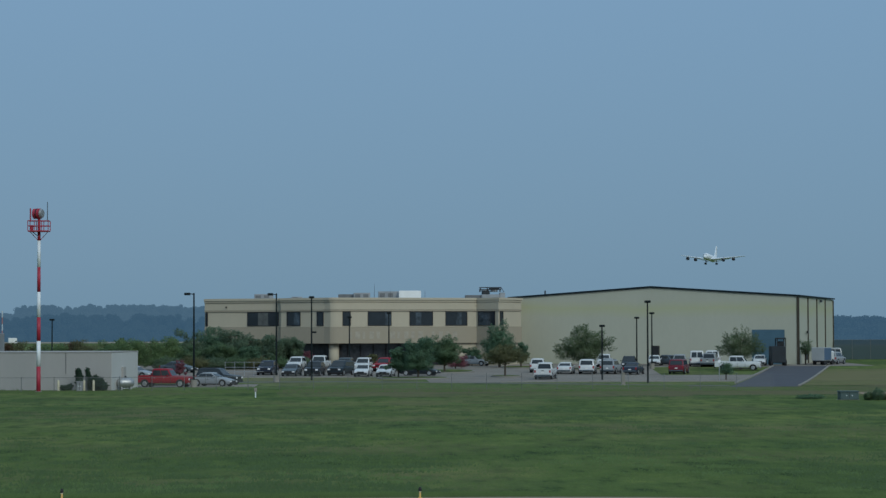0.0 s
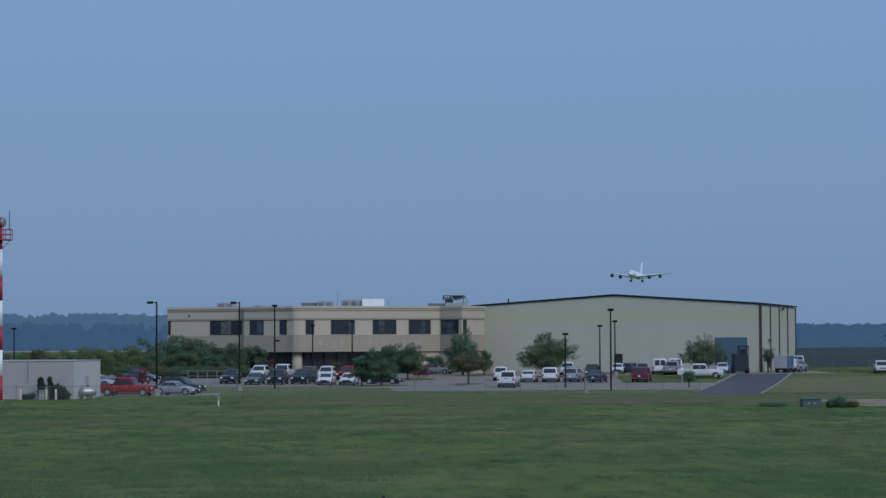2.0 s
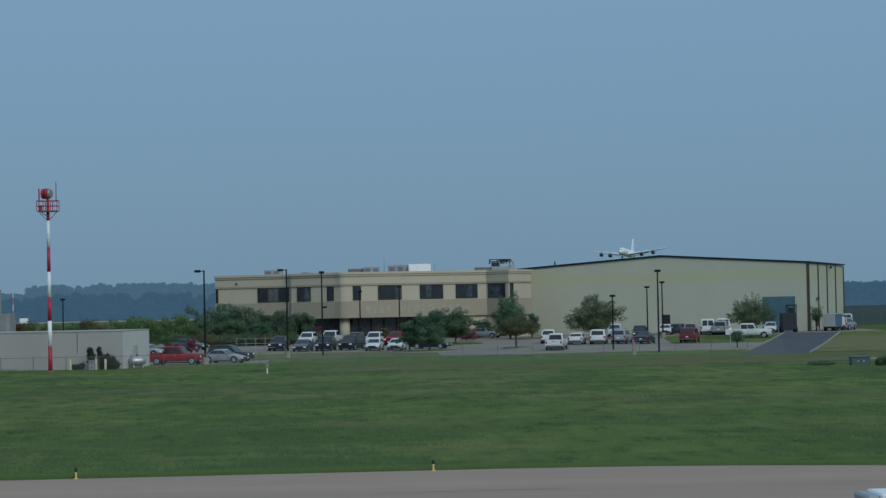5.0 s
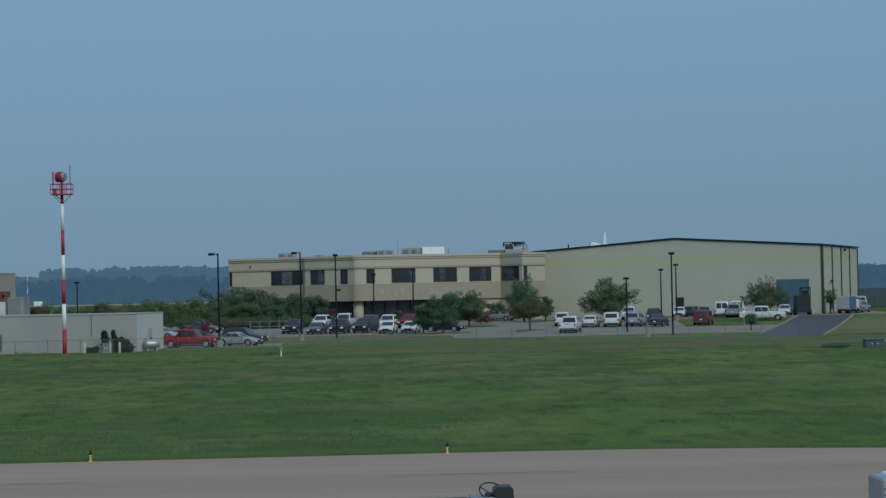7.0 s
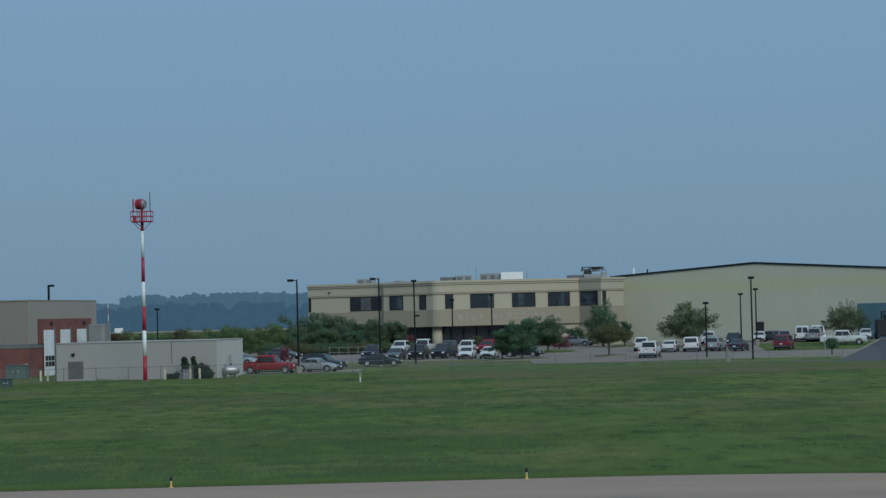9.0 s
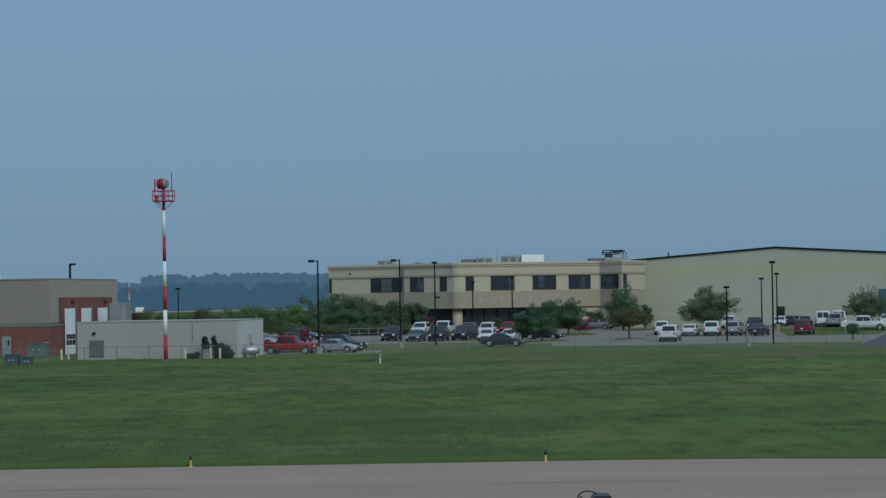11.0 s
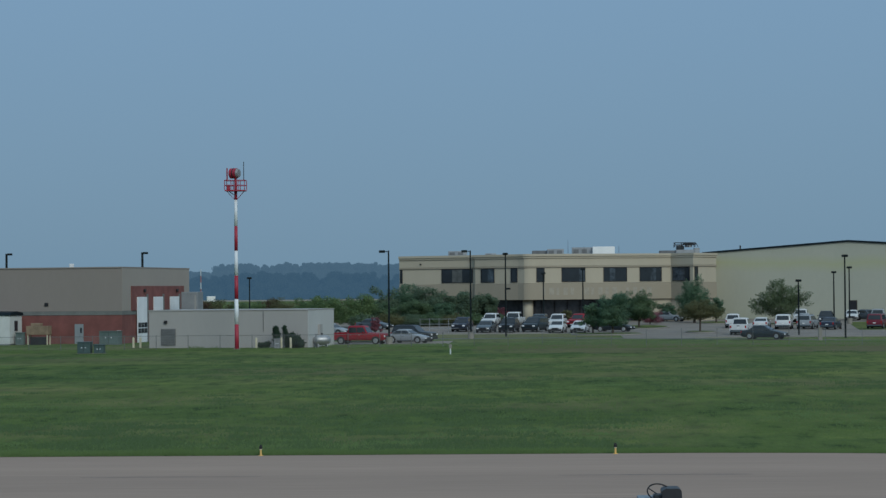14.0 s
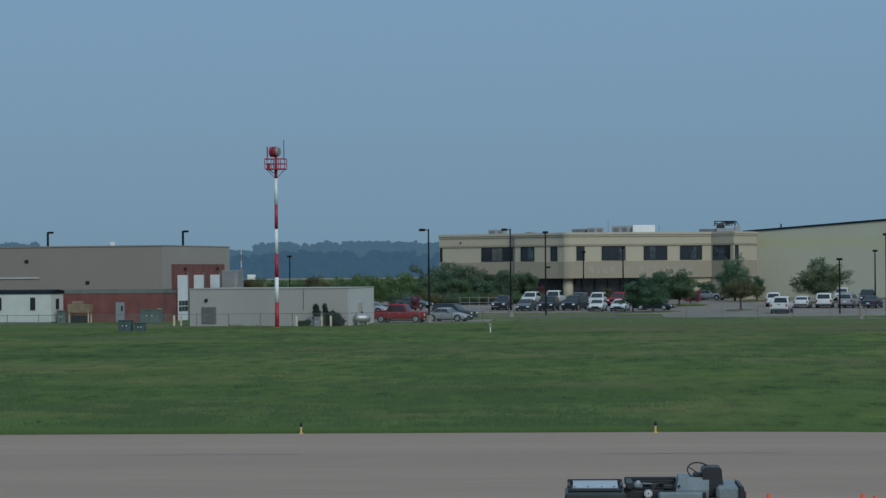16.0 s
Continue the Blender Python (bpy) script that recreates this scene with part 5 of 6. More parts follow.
for s in (-1, 1):
    part("wing", foil((s * 1.2, -7.5, 3.2, -1.2, 1.2), (s * 19.95, 6.4, 9.2, 2.1, 0.3)), PLANE_WHITE, jet, "pale grey swept wing")
    part("flap", foil((s * 2.2, 2.6, 5.4, -1.8, 0.3), (s * 11, 4.8, 7.0, 0.3, 0.2)), PLANE_WHITE, jet)
    part("tailplane", foil((s * 0.5, 14.5, 18.6, 1.0, 0.5), (s * 6.2, 18.6, 20.6, 1.7, 0.2)), PLANE_WHITE, jet)
    for x, y0, z in ((8.6, -6.0, -1.35), (14.2, -2.2, -0.45)):
        eng = part("engine", loft(B(), [[(s * x + p[0], p[1], p[2] + z) for p in ring(y, r, 0, 16)] for y, r in ((y0, 0.78), (y0 + 0.5, 0.92), (y0 + 2.6, 0.88), (y0 + 4.6, 0.55))]), ENGINE, jet, "dark engine pod", smooth=True)
        part("intake", tube(B(), (s * x, y0 - 0.02, z), (s * x, y0 + 0.1, z), 0.72, 0.72, 16), BLACK, eng)
        part("pylon", box(B(), s * x - 0.15, s * x + 0.15, y0 + 1.2, y0 + 5.0, z + 0.7, z + 1.9), PLANE_GREY, eng)
    leg = part("main_gear", tube(B(), (s * 3.4, 1.5, -1.3), (s * 3.4, 1.5, -3.0), 0.18, 0.18, 8), DARK, jet, "dark main landing gear")
    for yy in (0.8, 2.2):
        for dx in (-0.4, 0.4):
            part("wheel", tube(B(), (s * 3.4 + dx - 0.18, yy, -3.3), (s * 3.4 + dx + 0.18, yy, -3.3), 0.55, 0.55, 14), BLACK, leg)
fin = [(12.0, 1.4), (17.9, 9.0), (19.4, 9.0), (19.2, 1.4)]
part("tail_fin", slab(B(), fin, -0.22, 0.22), PLANE_WHITE, jet, "tall white tail fin")
nose = part("nose_gear", tube(B(), (0, -14.5, -1.5), (0, -14.5, -3.1), 0.14, 0.14, 8), DARK, jet)
for dx in (-0.3, 0.3):
    part("wheel", tube(B(), (dx - 0.12, -14.5, -3.35), (dx + 0.12, -14.5, -3.35), 0.45, 0.45, 14), BLACK, nose)

# ---- small things round the shed and along the field ----
def bollard(x, y):
    b = thing("bollard", on(x, y), "pale cream steel bollard beside the shed", "bollard", "bollards by the shed")
    part("post", tube(B(), (0, 0, -0.1), (0, 0, 0.95), 0.11, 0.11, 12), CREAM, b)
    part("cap", tube(B(), (0, 0, 0.95), (0, 0, 1.03), 0.11, 0.04, 12), CREAM, b)


for x, y in ((-27.0, 214.6), (-24.5, 214.0), (-23.6, 214.0), (-40.0, 220.5), (-39.3, 220.5)):
    bollard(x, y)
tank = thing("fuel_tank", on(-20.9, 217.4, 20), "silver rounded tank on short steel legs", "tank")
part("shell", loft(B(), [[(y, r * math.cos(a), 0.68 + r * math.sin(a)) for a in [2 * math.pi * i / 18 for i in range(18)]] for y, r in ((-0.85, 0.1), (-0.78, 0.3), (-0.6, 0.45), (-0.3, 0.5), (0.3, 0.5), (0.6, 0.45), (0.78, 0.3), (0.85, 0.1))]), STEEL, tank, smooth=True)
for x in (-0.5, 0.4):
    part("leg", box(B(), x, x + 0.12, -0.3, 0.3, 0, 0.4), STEEL, tank)
part("filler", tube(B(), (0, 0, 1.15), (0, 0, 1.35), 0.09, 0.09, 10), DARK, tank)


def cabinet(name, x, y, w, d, h, material, label, turn=0):
    c = thing(name, on(x, y, turn), label, "utility box")
    part("casing", box(B(), -w / 2, w / 2, -d / 2, d / 2, 0.016, h, 0.04), material, c)
    part("lid", box(B(), -w / 2 - 0.04, w / 2 + 0.04, -d / 2 - 0.04, d / 2 + 0.04, h + 0.002, h + 0.09, 0.02), material, c)
    part("plinth", box(B(), -w / 2 - 0.1, w / 2 + 0.1, -d / 2 - 0.1, d / 2 + 0.1, -0.1, 0.015), KERB, c)
    part("door_gap", box(B(), -0.015, 0.015, -d / 2 - 0.006, -d / 2 + 0.01, 0.15, h - 0.05), DARK, c)
    for s in (-0.3, 0.3):
        part("notice", box(B(), s * w * 0.5 - 0.04, s * w * 0.5 + 0.04, -d / 2 - 0.012, -d / 2 - 0.002, h * 0.5, h * 0.6), WHITE, c)
    return c


cabinet("transformer_box", -40.9, 201.0, 1.15, 1.2, 0.98, GREENBOX, "dark green enamelled transformer box on the grass")
cabinet("transformer_box", -39.6, 201.2, 0.9, 0.9, 0.72, GREENBOX, "low dark green utility box on the grass")
cabinet("transformer_box", -44.9, 234.2, 2.1, 1.3, 1.35, GREYGREEN, "grey-green transformer box by the brick wall", -10.5)
cabinet("transformer_box", 40.4, 177.0, 1.5, 1.0, 0.62, GREENBOX, "low dark green box with two white notices")
cabinet("switch_cabinet", -24.85, 213.6, 0.6, 0.45, 0.85, GREYBOX, "grey switch cabinet beside the shed")
cabinet("switch_cabinet", -54.8, 235.4, 0.9, 0.6, 1.25, GREYGREEN, "grey-green switch cabinet by the trailer", -10.5)
def shed_shrub(x, y, lobes, count, seed):
    h = max(l[2] + l[5] for l in lobes)
    tree(x, y, h, 1.0, 0.1, LEAF_SHADE, "dark green shrub against the shed wall", seed, count, 0.12, name="shrub", category="shrub", lobes=lobes)


shed_shrub(-24.95, 214.5, [(0.0, 0, 0.6, 0.36, 0.35, 0.62), (-0.08, 0, 1.25, 0.34, 0.33, 0.55), (-0.12, 0, 1.75, 0.28, 0.28, 0.38)], 1300, 120)
shed_shrub(-24.1, 214.8, [(0.1, 0, 0.6, 0.36, 0.35, 0.6), (-0.08, 0, 1.3, 0.26, 0.28, 0.55), (-0.18, 0, 1.85, 0.2, 0.22, 0.36)], 1200, 121)
shed_shrub(-23.35, 214.6, [(0.0, 0, 0.55, 0.6, 0.5, 0.55), (-0.25, 0, 1.05, 0.42, 0.4, 0.4), (0.3, 0, 0.85, 0.4, 0.4, 0.38)], 1300, 122)
shed_shrub(-22.75, 214.4, [(0.0, 0, 0.4, 0.45, 0.4, 0.42), (-0.15, 0, 0.8, 0.28, 0.3, 0.3)], 700, 123)
shed_shrub(-26.4, 214.9, [(0.0, 0, 0.25, 0.5, 0.35, 0.28), (0.4, 0, 0.3, 0.3, 0.3, 0.35)], 500, 124)
mk = thing("marker_post", pose(-7.3, 189.7, 0), "short white field marker post with a grey cap", "marker post")
part("stake", tube(B(), (0, 0, -0.1), (0, 0, 0.5), 0.055, 0.055, 10), WHITE, mk)
part("cap", box(B(), -0.12, 0.12, -0.1, 0.1, 0.5, 0.82, 0.03), KERB, mk)
for x, y in ((28.6, 226.5),):
    q = thing("pedestal", on(x, y), "small pale utility pedestal at the lawn edge", "utility box")
    part("casing", box(B(), -0.2, 0.2, -0.2, 0.2, -0.1, 1.2, 0.05), KERB, q)
    part("lid", box(B(), -0.23, 0.23, -0.23, 0.23, 1.202, 1.3, 0.03), KERB, q)
sign = thing("road_sign", on(41.6, 245.0), "small white round sign on a thin post", "sign")
part("post", tube(B(), (0, 0, -0.1), (0, 0, 2.0), 0.04, 0.04, 8), STEEL, sign)
part("plate", tube(B(), (0, -0.06, 2.1), (0, -0.04, 2.1), 0.18, 0.18, 16), WHITE, sign)

for k, (x, y, h, w, c, lab) in enumerate(((41.7, 175.4, 0.72, 0.8, LEAF, "green bush beside a low utility box"), (42.4, 175.2, 0.98, 1.0, LEAF_DK, "dark green bush beside a low utility box"), (43.4, 175.6, 0.6, 1.2, LEAF_OLIVE, "olive bush beside the bare soil"), (37.8, 179.0, 0.42, 2.3, LEAF_DK, "low dark green bush in the dry grass"))):
    tree(x, y, h, w, 0.02, c, lab, 140 + k, 500, 0.09, n=7, name="bush", category="bush",
         lobes=[(0, 0, h * 0.45, w * 0.45, w * 0.35, h * 0.45), (w * 0.25, 0, h * 0.4, w * 0.28, w * 0.25, h * 0.4), (-w * 0.28, 0.1, h * 0.35, w * 0.25, w * 0.25, h * 0.38)])

# ---- fences ----
def fence(name, pts, h, gap, net, label, rail=True, thick=0.032):
    f = thing(name, pose(0, 0, 0), label, "fence")
    for (x0, y0), (x1, y1) in zip(pts, pts[1:]):
        L = math.hypot(x1 - x0, y1 - y0)
        n = max(1, round(L / gap))
        for i in range(n):
            a = (x0 + (x1 - x0) * i / n, y0 + (y1 - y0) * i / n)
            b = (x0 + (x1 - x0) * (i + 1) / n, y0 + (y1 - y0) * (i + 1) / n)
            za, zb = rise(a[1]), rise(b[1])
            part("post", tube(B(), (*a, za - 0.2), (*a, za + h + 0.04), thick, thick, 6), FENCE_STEEL if net else STEEL, f)
            if rail:
                part("rail", tube(B(), (*a, za + h - 0.05), (*b, zb + h - 0.05), 0.022, n=5), FENCE_STEEL if net else STEEL, f)
            if net:
                bm = B()
                bm.faces.new([bm.verts.new(p) for p in ((*a, za + 0.05), (*b, zb + 0.05), (*b, zb + h - 0.08), (*a, za + h - 0.08))])
                part("wire_mesh", bm, net, f)
    return f


fence("chain_link_fence", [(-64, 212.5), (-21, 212.5), (-6, 216)], 1.35, 3.1, NET, "low galvanised chain-link fence before the shed")
fence("chain_link_fence", [(-6, 216), (40, 206)], 1.6, 3.3, NET, "low galvanised chain-link fence along the lawn", rail=False, thick=0.022)
fence("chain_link_fence", [(76.6, 345), (112, 349)], 3.15, 3.0, NET_DK, "tall screened chain-link fence beyond the hangar")
fence("pipe_railing", [(-13.9, 267.4), (-9.3, 266.6)], 1.75, 1.15, None, "pale pipe railing along the lot edge")
for k, z in enumerate((1.1, 0.6)):
    part("rail", tube(B(), (-13.9, 267.4, rise(267) + z), (-9.3, 266.6, rise(267) + z), 0.03, n=5), STEEL, bpy.data.objects["pipe_railing"])
# mast red and white muted in the colour for the haze of distance
HAZED_RED = mat("hazed_red_paint", (0.36, 0.17, 0.18), 0.7, 0, 0.1, 0.8, 9)
HAZED_WHITE = mat("hazed_white_paint", (0.50, 0.54, 0.58), 0.7, 0, 0.1, 0.8, 9)
far_mast = thing("distant_mast", on(-90.4, 600), "thin red and white mast far beyond the shed", "mast")
for k in range(6):
    part("mast_section", tube(B(), (0, 0, k * 1.75), (0, 0, k * 1.75 + 1.75), 0.17, 0.15, 8), (HAZED_RED, HAZED_WHITE)[k % 2], far_mast)
for k, (x, y, w, h) in enumerate(((-131.5, 900, 3.4, 2.6), (-170, 905, 5.0, 2.4))):
    hut = thing("distant_trailer", on(x, y, 12), "small white trailer far across the field", "trailer")
    part("body", box(B(), -w / 2, w / 2, -1.2, 1.2, 0.4, h, 0.15), WHITEBOX, hut)
    part("chassis", box(B(), -w / 2 + 0.2, w / 2 - 0.2, -1, 1, 0.15, 0.39), DARK, hut)
    part("tow_wheel", tube(B(), (0, -1.25, 0.35), (0, -1.0, 0.35), 0.35, 0.35, 12), BLACK, hut)

# ---- trailer, sheltered bench and the tan building ----
tr = thing("office_trailer", pose(-55.75, 234.6, 0.0, 0, 0, -10.5), "white mobile office trailer with a dark roof", "trailer")
part("wall", box(B(), -14, 0, 0, 3.2, 0.15, 3.15), SIDING, tr, "white siding wall")
part("roof", loft(B(), [[(x, -0.12, 3.16), (x, 3.32, 3.16), (x, 3.2, 3.45), (x, 1.6, 3.6), (x, 0.0, 3.45)] for x in (-14.1, 0.12)]), TRIM, tr, "dark roof")
part("skirt", box(B(), -13.9, -0.1, 0.06, 3.1, -0.2, 0.145), GREYBOX, tr)
for x in (-2.1, -6.0, -10.0):
    wdw = part("window", box(B(), x - 0.29, x + 0.29, -0.05, -0.004, 1.4, 2.75), DARK, tr)
    for z in (1.46, 2.1):
        part("pane", box(B(), x - 0.23, x + 0.23, -0.065, -0.052, z, z + 0.56), GLASS, wdw)
part("end_window", box(B(), 0.004, 0.05, 1.2, 2.0, 1.5, 2.6), GLASS, tr)
for k in range(9):
    part("siding_lap", box(B(), -14, 0, -0.012, -0.003, 0.35 + k * 0.31, 0.38 + k * 0.31), SIDING, tr)
bench = thing("equipment_rack", on(-52.9, 235.8, -10.5), "brown wooden rack panel on pale legs by the brick wall", "rack")
part("panel", box(B(), -1.25, 1.25, -0.5, 0.5, 1.05, 2.0, 0.03), WOOD, bench)
part("top_board", box(B(), -0.8, 0.3, -0.3, 0.4, 2.003, 2.3, 0.03), WOOD, bench)
for x in (-1.15, 1.05):
    for yy in (-0.42, 0.34):
        part("leg", box(B(), x, x + 0.1, yy, yy + 0.1, -0.1, 1.05), CREAM, bench)
part("crate", box(B(), -0.9, 0.9, -0.3, 0.4, -0.05, 0.8, 0.04), DARK, bench, "dark crate beneath")
tan = thing("tan_building", on(80.2, 304.0, -22), "plain tan building with a dark roof edge", "building")
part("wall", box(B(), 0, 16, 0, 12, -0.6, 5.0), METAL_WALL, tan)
part("roof", box(B(), -0.25, 16.25, -0.25, 12.25, 5.01, 5.3), TRIM, tan)
part("door", box(B(), 3, 4, -0.06, -0.004, -0.3, 2.0), DARK, tan)

# ---- taxiway edge lights, cones, tug, cart ----
def edge_light(x, y):
    e = thing("edge_light", pose(x, y, 0), "yellow stake-mounted edge light with a black cap", "edge light", "taxiway edge lights")
    part("base", tube(B(), (0, 0, -0.02), (0, 0, 0.03), 0.08, 0.08, 14), YELLOW, e)
    part("stem", tube(B(), (0, 0, 0.03), (0, 0, 0.21), 0.034, 0.028, 10), YELLOW, e, "yellow stem")
    part("collar", tube(B(), (0, 0, 0.21), (0, 0, 0.235), 0.045, 0.045, 12), CREAM, e)
    part("head", tube(B(), (0, 0, 0.235), (0, 0, 0.30), 0.048, 0.06, 12), BLACK, e)
    part("dome", tube(B(), (0, 0, 0.30), (0, 0, 0.38), 0.06, 0.03, 12), BLACK, e)


edge_light(2.58, 74.1)
edge_light(-9.22, 74.28)


def cone(x, y):
    c = thing("traffic_cone", pose(x, y, 0.012), "bright orange rubber traffic cone on the taxiway", "traffic cone", "traffic cones")
    part("foot", box(B(), -0.17, 0.17, -0.17, 0.17, 0, 0.035, 0.01), ORANGE, c)
    part("body", tube(B(), (0, 0, 0.035), (0, 0, 0.5), 0.125, 0.03, 16), ORANGE, c, smooth=True)


for x, y in ((4.16, 49.2), (6.2, 49.2), (6.4, 48.7)):
    cone(x, y)

tug = thing("tow_tractor", pose(1.635, 48.3, 0.012), "low grey-green open tow tractor with a black seat", "tow tractor")
part("chassis", box(B(), -1.9, 1.88, -0.62, 0.62, 0.22, 0.5, 0.03), TUG_DK, tug)
part("front_body", box(B(), -1.915, -0.60, -0.7, 0.7, 0.3, 0.69, 0.05), TUG_GREEN, tug, "dark front body")
part("front_tray", box(B(), -1.84, -0.70, -0.6, 0.6, 0.692, 0.76, 0.02), TUG_DK, tug)
plate = part("cover_plate", loft(B(), [[(x, -0.5, 0.765), (x, 0.35, 0.842), (x, 0.35, 0.852), (x, -0.5, 0.775)] for x in (-1.74, -0.78)]), ALU, tug, "bare aluminium cover plate")
for x in (-1.7, -1.42, -1.12, -0.86):
    part("rivet", tube(B(), (x, -0.40, 0.785), (x, -0.40, 0.795), 0.022, 0.02, 8), DARK, plate)
part("tray_rim", box(B(), -1.86, -0.68, 0.37, 0.45, 0.765, 0.875, 0.02), TUG_DK, tug)
for x in (-1.86, -0.74):
    part("tray_rim", box(B(), x, x + 0.07, -0.55, 0.36, 0.765, 0.83, 0.02), TUG_DK, tug)
part("engine_bay", box(B(), -0.62, 0.46, -0.5, 0.6, 0.5, 0.70, 0.03), BLACK, tug, "open dark engine bay")
part("bay_rail", box(B(), -0.62, 0.5, 0.56, 0.66, 0.742, 0.9, 0.02), TUG_DK, tug)
part("bay_back_panel", box(B(), -0.36, 0.46, 0.44, 0.5, 0.702, 0.84, 0.015), TUG_DK, tug)
part("bay_cross_panel", box(B(), -0.6, -0.46, -0.58, 0.55, 0.742, 0.88, 0.02), TUG_DK, tug)
part("radiator_tank", box(B(), -0.44, -0.24, -0.1, 0.3, 0.702, 0.83, 0.04), TUG, tug, "worn grey radiator tank")
part("filler_cap", tube(B(), (-0.34, 0.05, 0.83), (-0.34, 0.05, 0.87), 0.045, 0.04, 12), ALU, tug)
part("air_cleaner", tube(B(), (-0.02, 0.1, 0.70), (-0.02, 0.1, 0.80), 0.13, 0.12, 18), TUG_DK, tug)
part("battery", box(B(), 0.2, 0.42, -0.3, 0.1, 0.702, 0.79, 0.02), BLACK, tug)
for k, (p0, p1) in enumerate((((-0.3, 0.2, 0.75), (0.3, 0.35, 0.79)), ((-0.42, -0.25, 0.72), (-0.1, -0.35, 0.74)), ((0.0, -0.2, 0.73), (0.35, -0.42, 0.75)), ((-0.25, -0.12, 0.83), (-0.05, 0.05, 0.8)))):
    part("hose", tube(B(), p0, p1, 0.028 - 0.004 * k, n=8), (BLACK, DARK, BLACK, STEEL)[k], tug)
lampy = part("work_lamp", tube(B(), (-0.14, -0.62, 0.66), (-0.14, -0.54, 0.66), 0.09, 0.08, 18), ALU, tug, "round silver lamp")
part("lens", tube(B(), (-0.14, -0.64, 0.66), (-0.14, -0.622, 0.66), 0.05, 0.05, 14), LAMP_LENS, lampy)
part("lens_boss", tube(B(), (-0.14, -0.648, 0.66), (-0.14, -0.641, 0.66), 0.02, 0.02, 10), DARK, lampy)
part("lamp_bracket", box(B(), -0.16, -0.12, -0.56, -0.52, 0.5, 0.6), DARK, tug)
part("side_panel", box(B(), 0.07, 1.04, -0.72, -0.56, 0.32, 0.69, 0.04), TUG, tug, "grey side panel")
part("panel_bracket", box(B(), 1.0, 1.08, -0.735, -0.54, 0.45, 0.68, 0.015), BLACK, tug)
cowl = [(-0.5, 0.5), (0.45, 0.5), (0.45, 0.98), (-0.3, 0.97), (-0.5, 0.72)]
part("cowl", loft(B(), [[(x0 + (z - 0.5) * k, y, z) for y, z in cowl] for x0, k in ((0.40, 0.26), (1.14, 0.06))]), TUG, tug, "grey steering cowl")
part("cowl_bolt", tube(B(), (0.52, -0.5, 0.8), (0.52, -0.47, 0.8), 0.03, 0.03, 8), DARK, tug)
bm = B()
HUB, RIM_X, RIM_Y, RIM_Z = Vector((0.985, 0.0, 1.075)), 0.262, 0.22, 0.165
for i in range(28):
    a, b = 2 * math.pi * i / 28, 2 * math.pi * (i + 1) / 28
    p = [HUB + Vector((RIM_X * math.cos(q), RIM_Y * math.sin(q), RIM_Z * math.sin(q) - 0.03 * math.cos(q))) for q in (a, b)]
    tube(bm, p[0], p[1], 0.016, 0.016, 6)
wheel = part("steering_wheel", bm, BLACK, tug, "thin black steering wheel")
bm = B()
for q in (0.35, 2.75, 4.7):
    tube(bm, HUB - Vector((0.02, 0, 0.05)), HUB + Vector((RIM_X * math.cos(q), RIM_Y * math.sin(q), RIM_Z * math.sin(q) - 0.03 * math.cos(q))), 0.013, n=6)
tube(bm, HUB - Vector((0.02, 0, 0.04)), (0.92, 0.02, 0.95), 0.045, 0.06, n=8)
part("spoke", bm, DARK, wheel)
part("instrument_pod", box(B(), 0.84, 1.06, -0.2, 0.15, 0.955, 1.05, 0.03), TUG_DK, tug)
part("seat", box(B(), 1.06, 1.5, -0.35, 0.35, 0.52, 0.82, 0.06), VINYL, tug, "black vinyl seat")
part("backrest", loft(B(), [[(x, y, z) for x, y in ((1.02 + k + q, -0.34), (1.44 + k - q * 0.6, -0.34), (1.44 + k - q * 0.6, 0.34), (1.02 + k + q, 0.34))] for z, k, q in ((0.76, 0.04, 0), (0.95, 0.01, 0), (1.12, 0.0, 0.0), (1.16, 0.0, 0.03), (1.185, 0.0, 0.09))]), VINYL, tug, "black vinyl backrest")
part("backrest_seam", box(B(), 1.10, 1.43, -0.346, -0.336, 0.80, 0.815), TUG_DK, tug)
part("rear_body", box(B(), 1.3, 1.78, -0.7, 0.7, 0.34, 0.82, 0.06), TUG, tug, "grey rear body")
part("rear_fender", loft(B(), [[(1.783, y, 0.30), (1.93, y, 0.30), (1.92, y, 0.62), (1.87, y, 0.80), (1.783, y, 0.83)] for y in (-0.7, 0.7)]), TUG_DK, tug, "dark rounded rear fender")
part("tail_lamp", box(B(), 1.90, 1.925, -0.708, -0.6, 0.60, 0.70, 0.005), TAIL, tug)
for x in (-1.35, 1.25):
    for q in (-1, 1):
        wq = part("wheel", tube(B(), (x, q * 0.5, 0.29), (x, q * 0.73, 0.29), 0.29, 0.29, 20), BLACK, tug)
        part("rim", tube(B(), (x, q * 0.735, 0.29), (x, q * 0.75, 0.29), 0.16, 0.14, 14), TUG, wq)
cart = thing("ground_power_cart", pose(12.28, 48.4, 0.012), "white wheeled ground power cart with grey louvred end", "equipment cart")
part("casing", box(B(), -1.0, 1.2, -0.7, 0.7, 0.35, 1.23, 0.04), WHITE, cart)
part("end_panel", box(B(), -1.29, -1.004, -0.66, 0.66, 0.4, 1.19, 0.05), mat("pale_blue_grey", (0.30, 0.33, 0.35), 0.5, 0.1), cart, "blue-grey louvred end panel")
for k in range(4):
    part("louvre_slat", box(B(), -1.24, -1.06, -0.675, -0.662, 0.56 + k * 0.13, 0.585 + k * 0.13), GRILLE, cart)
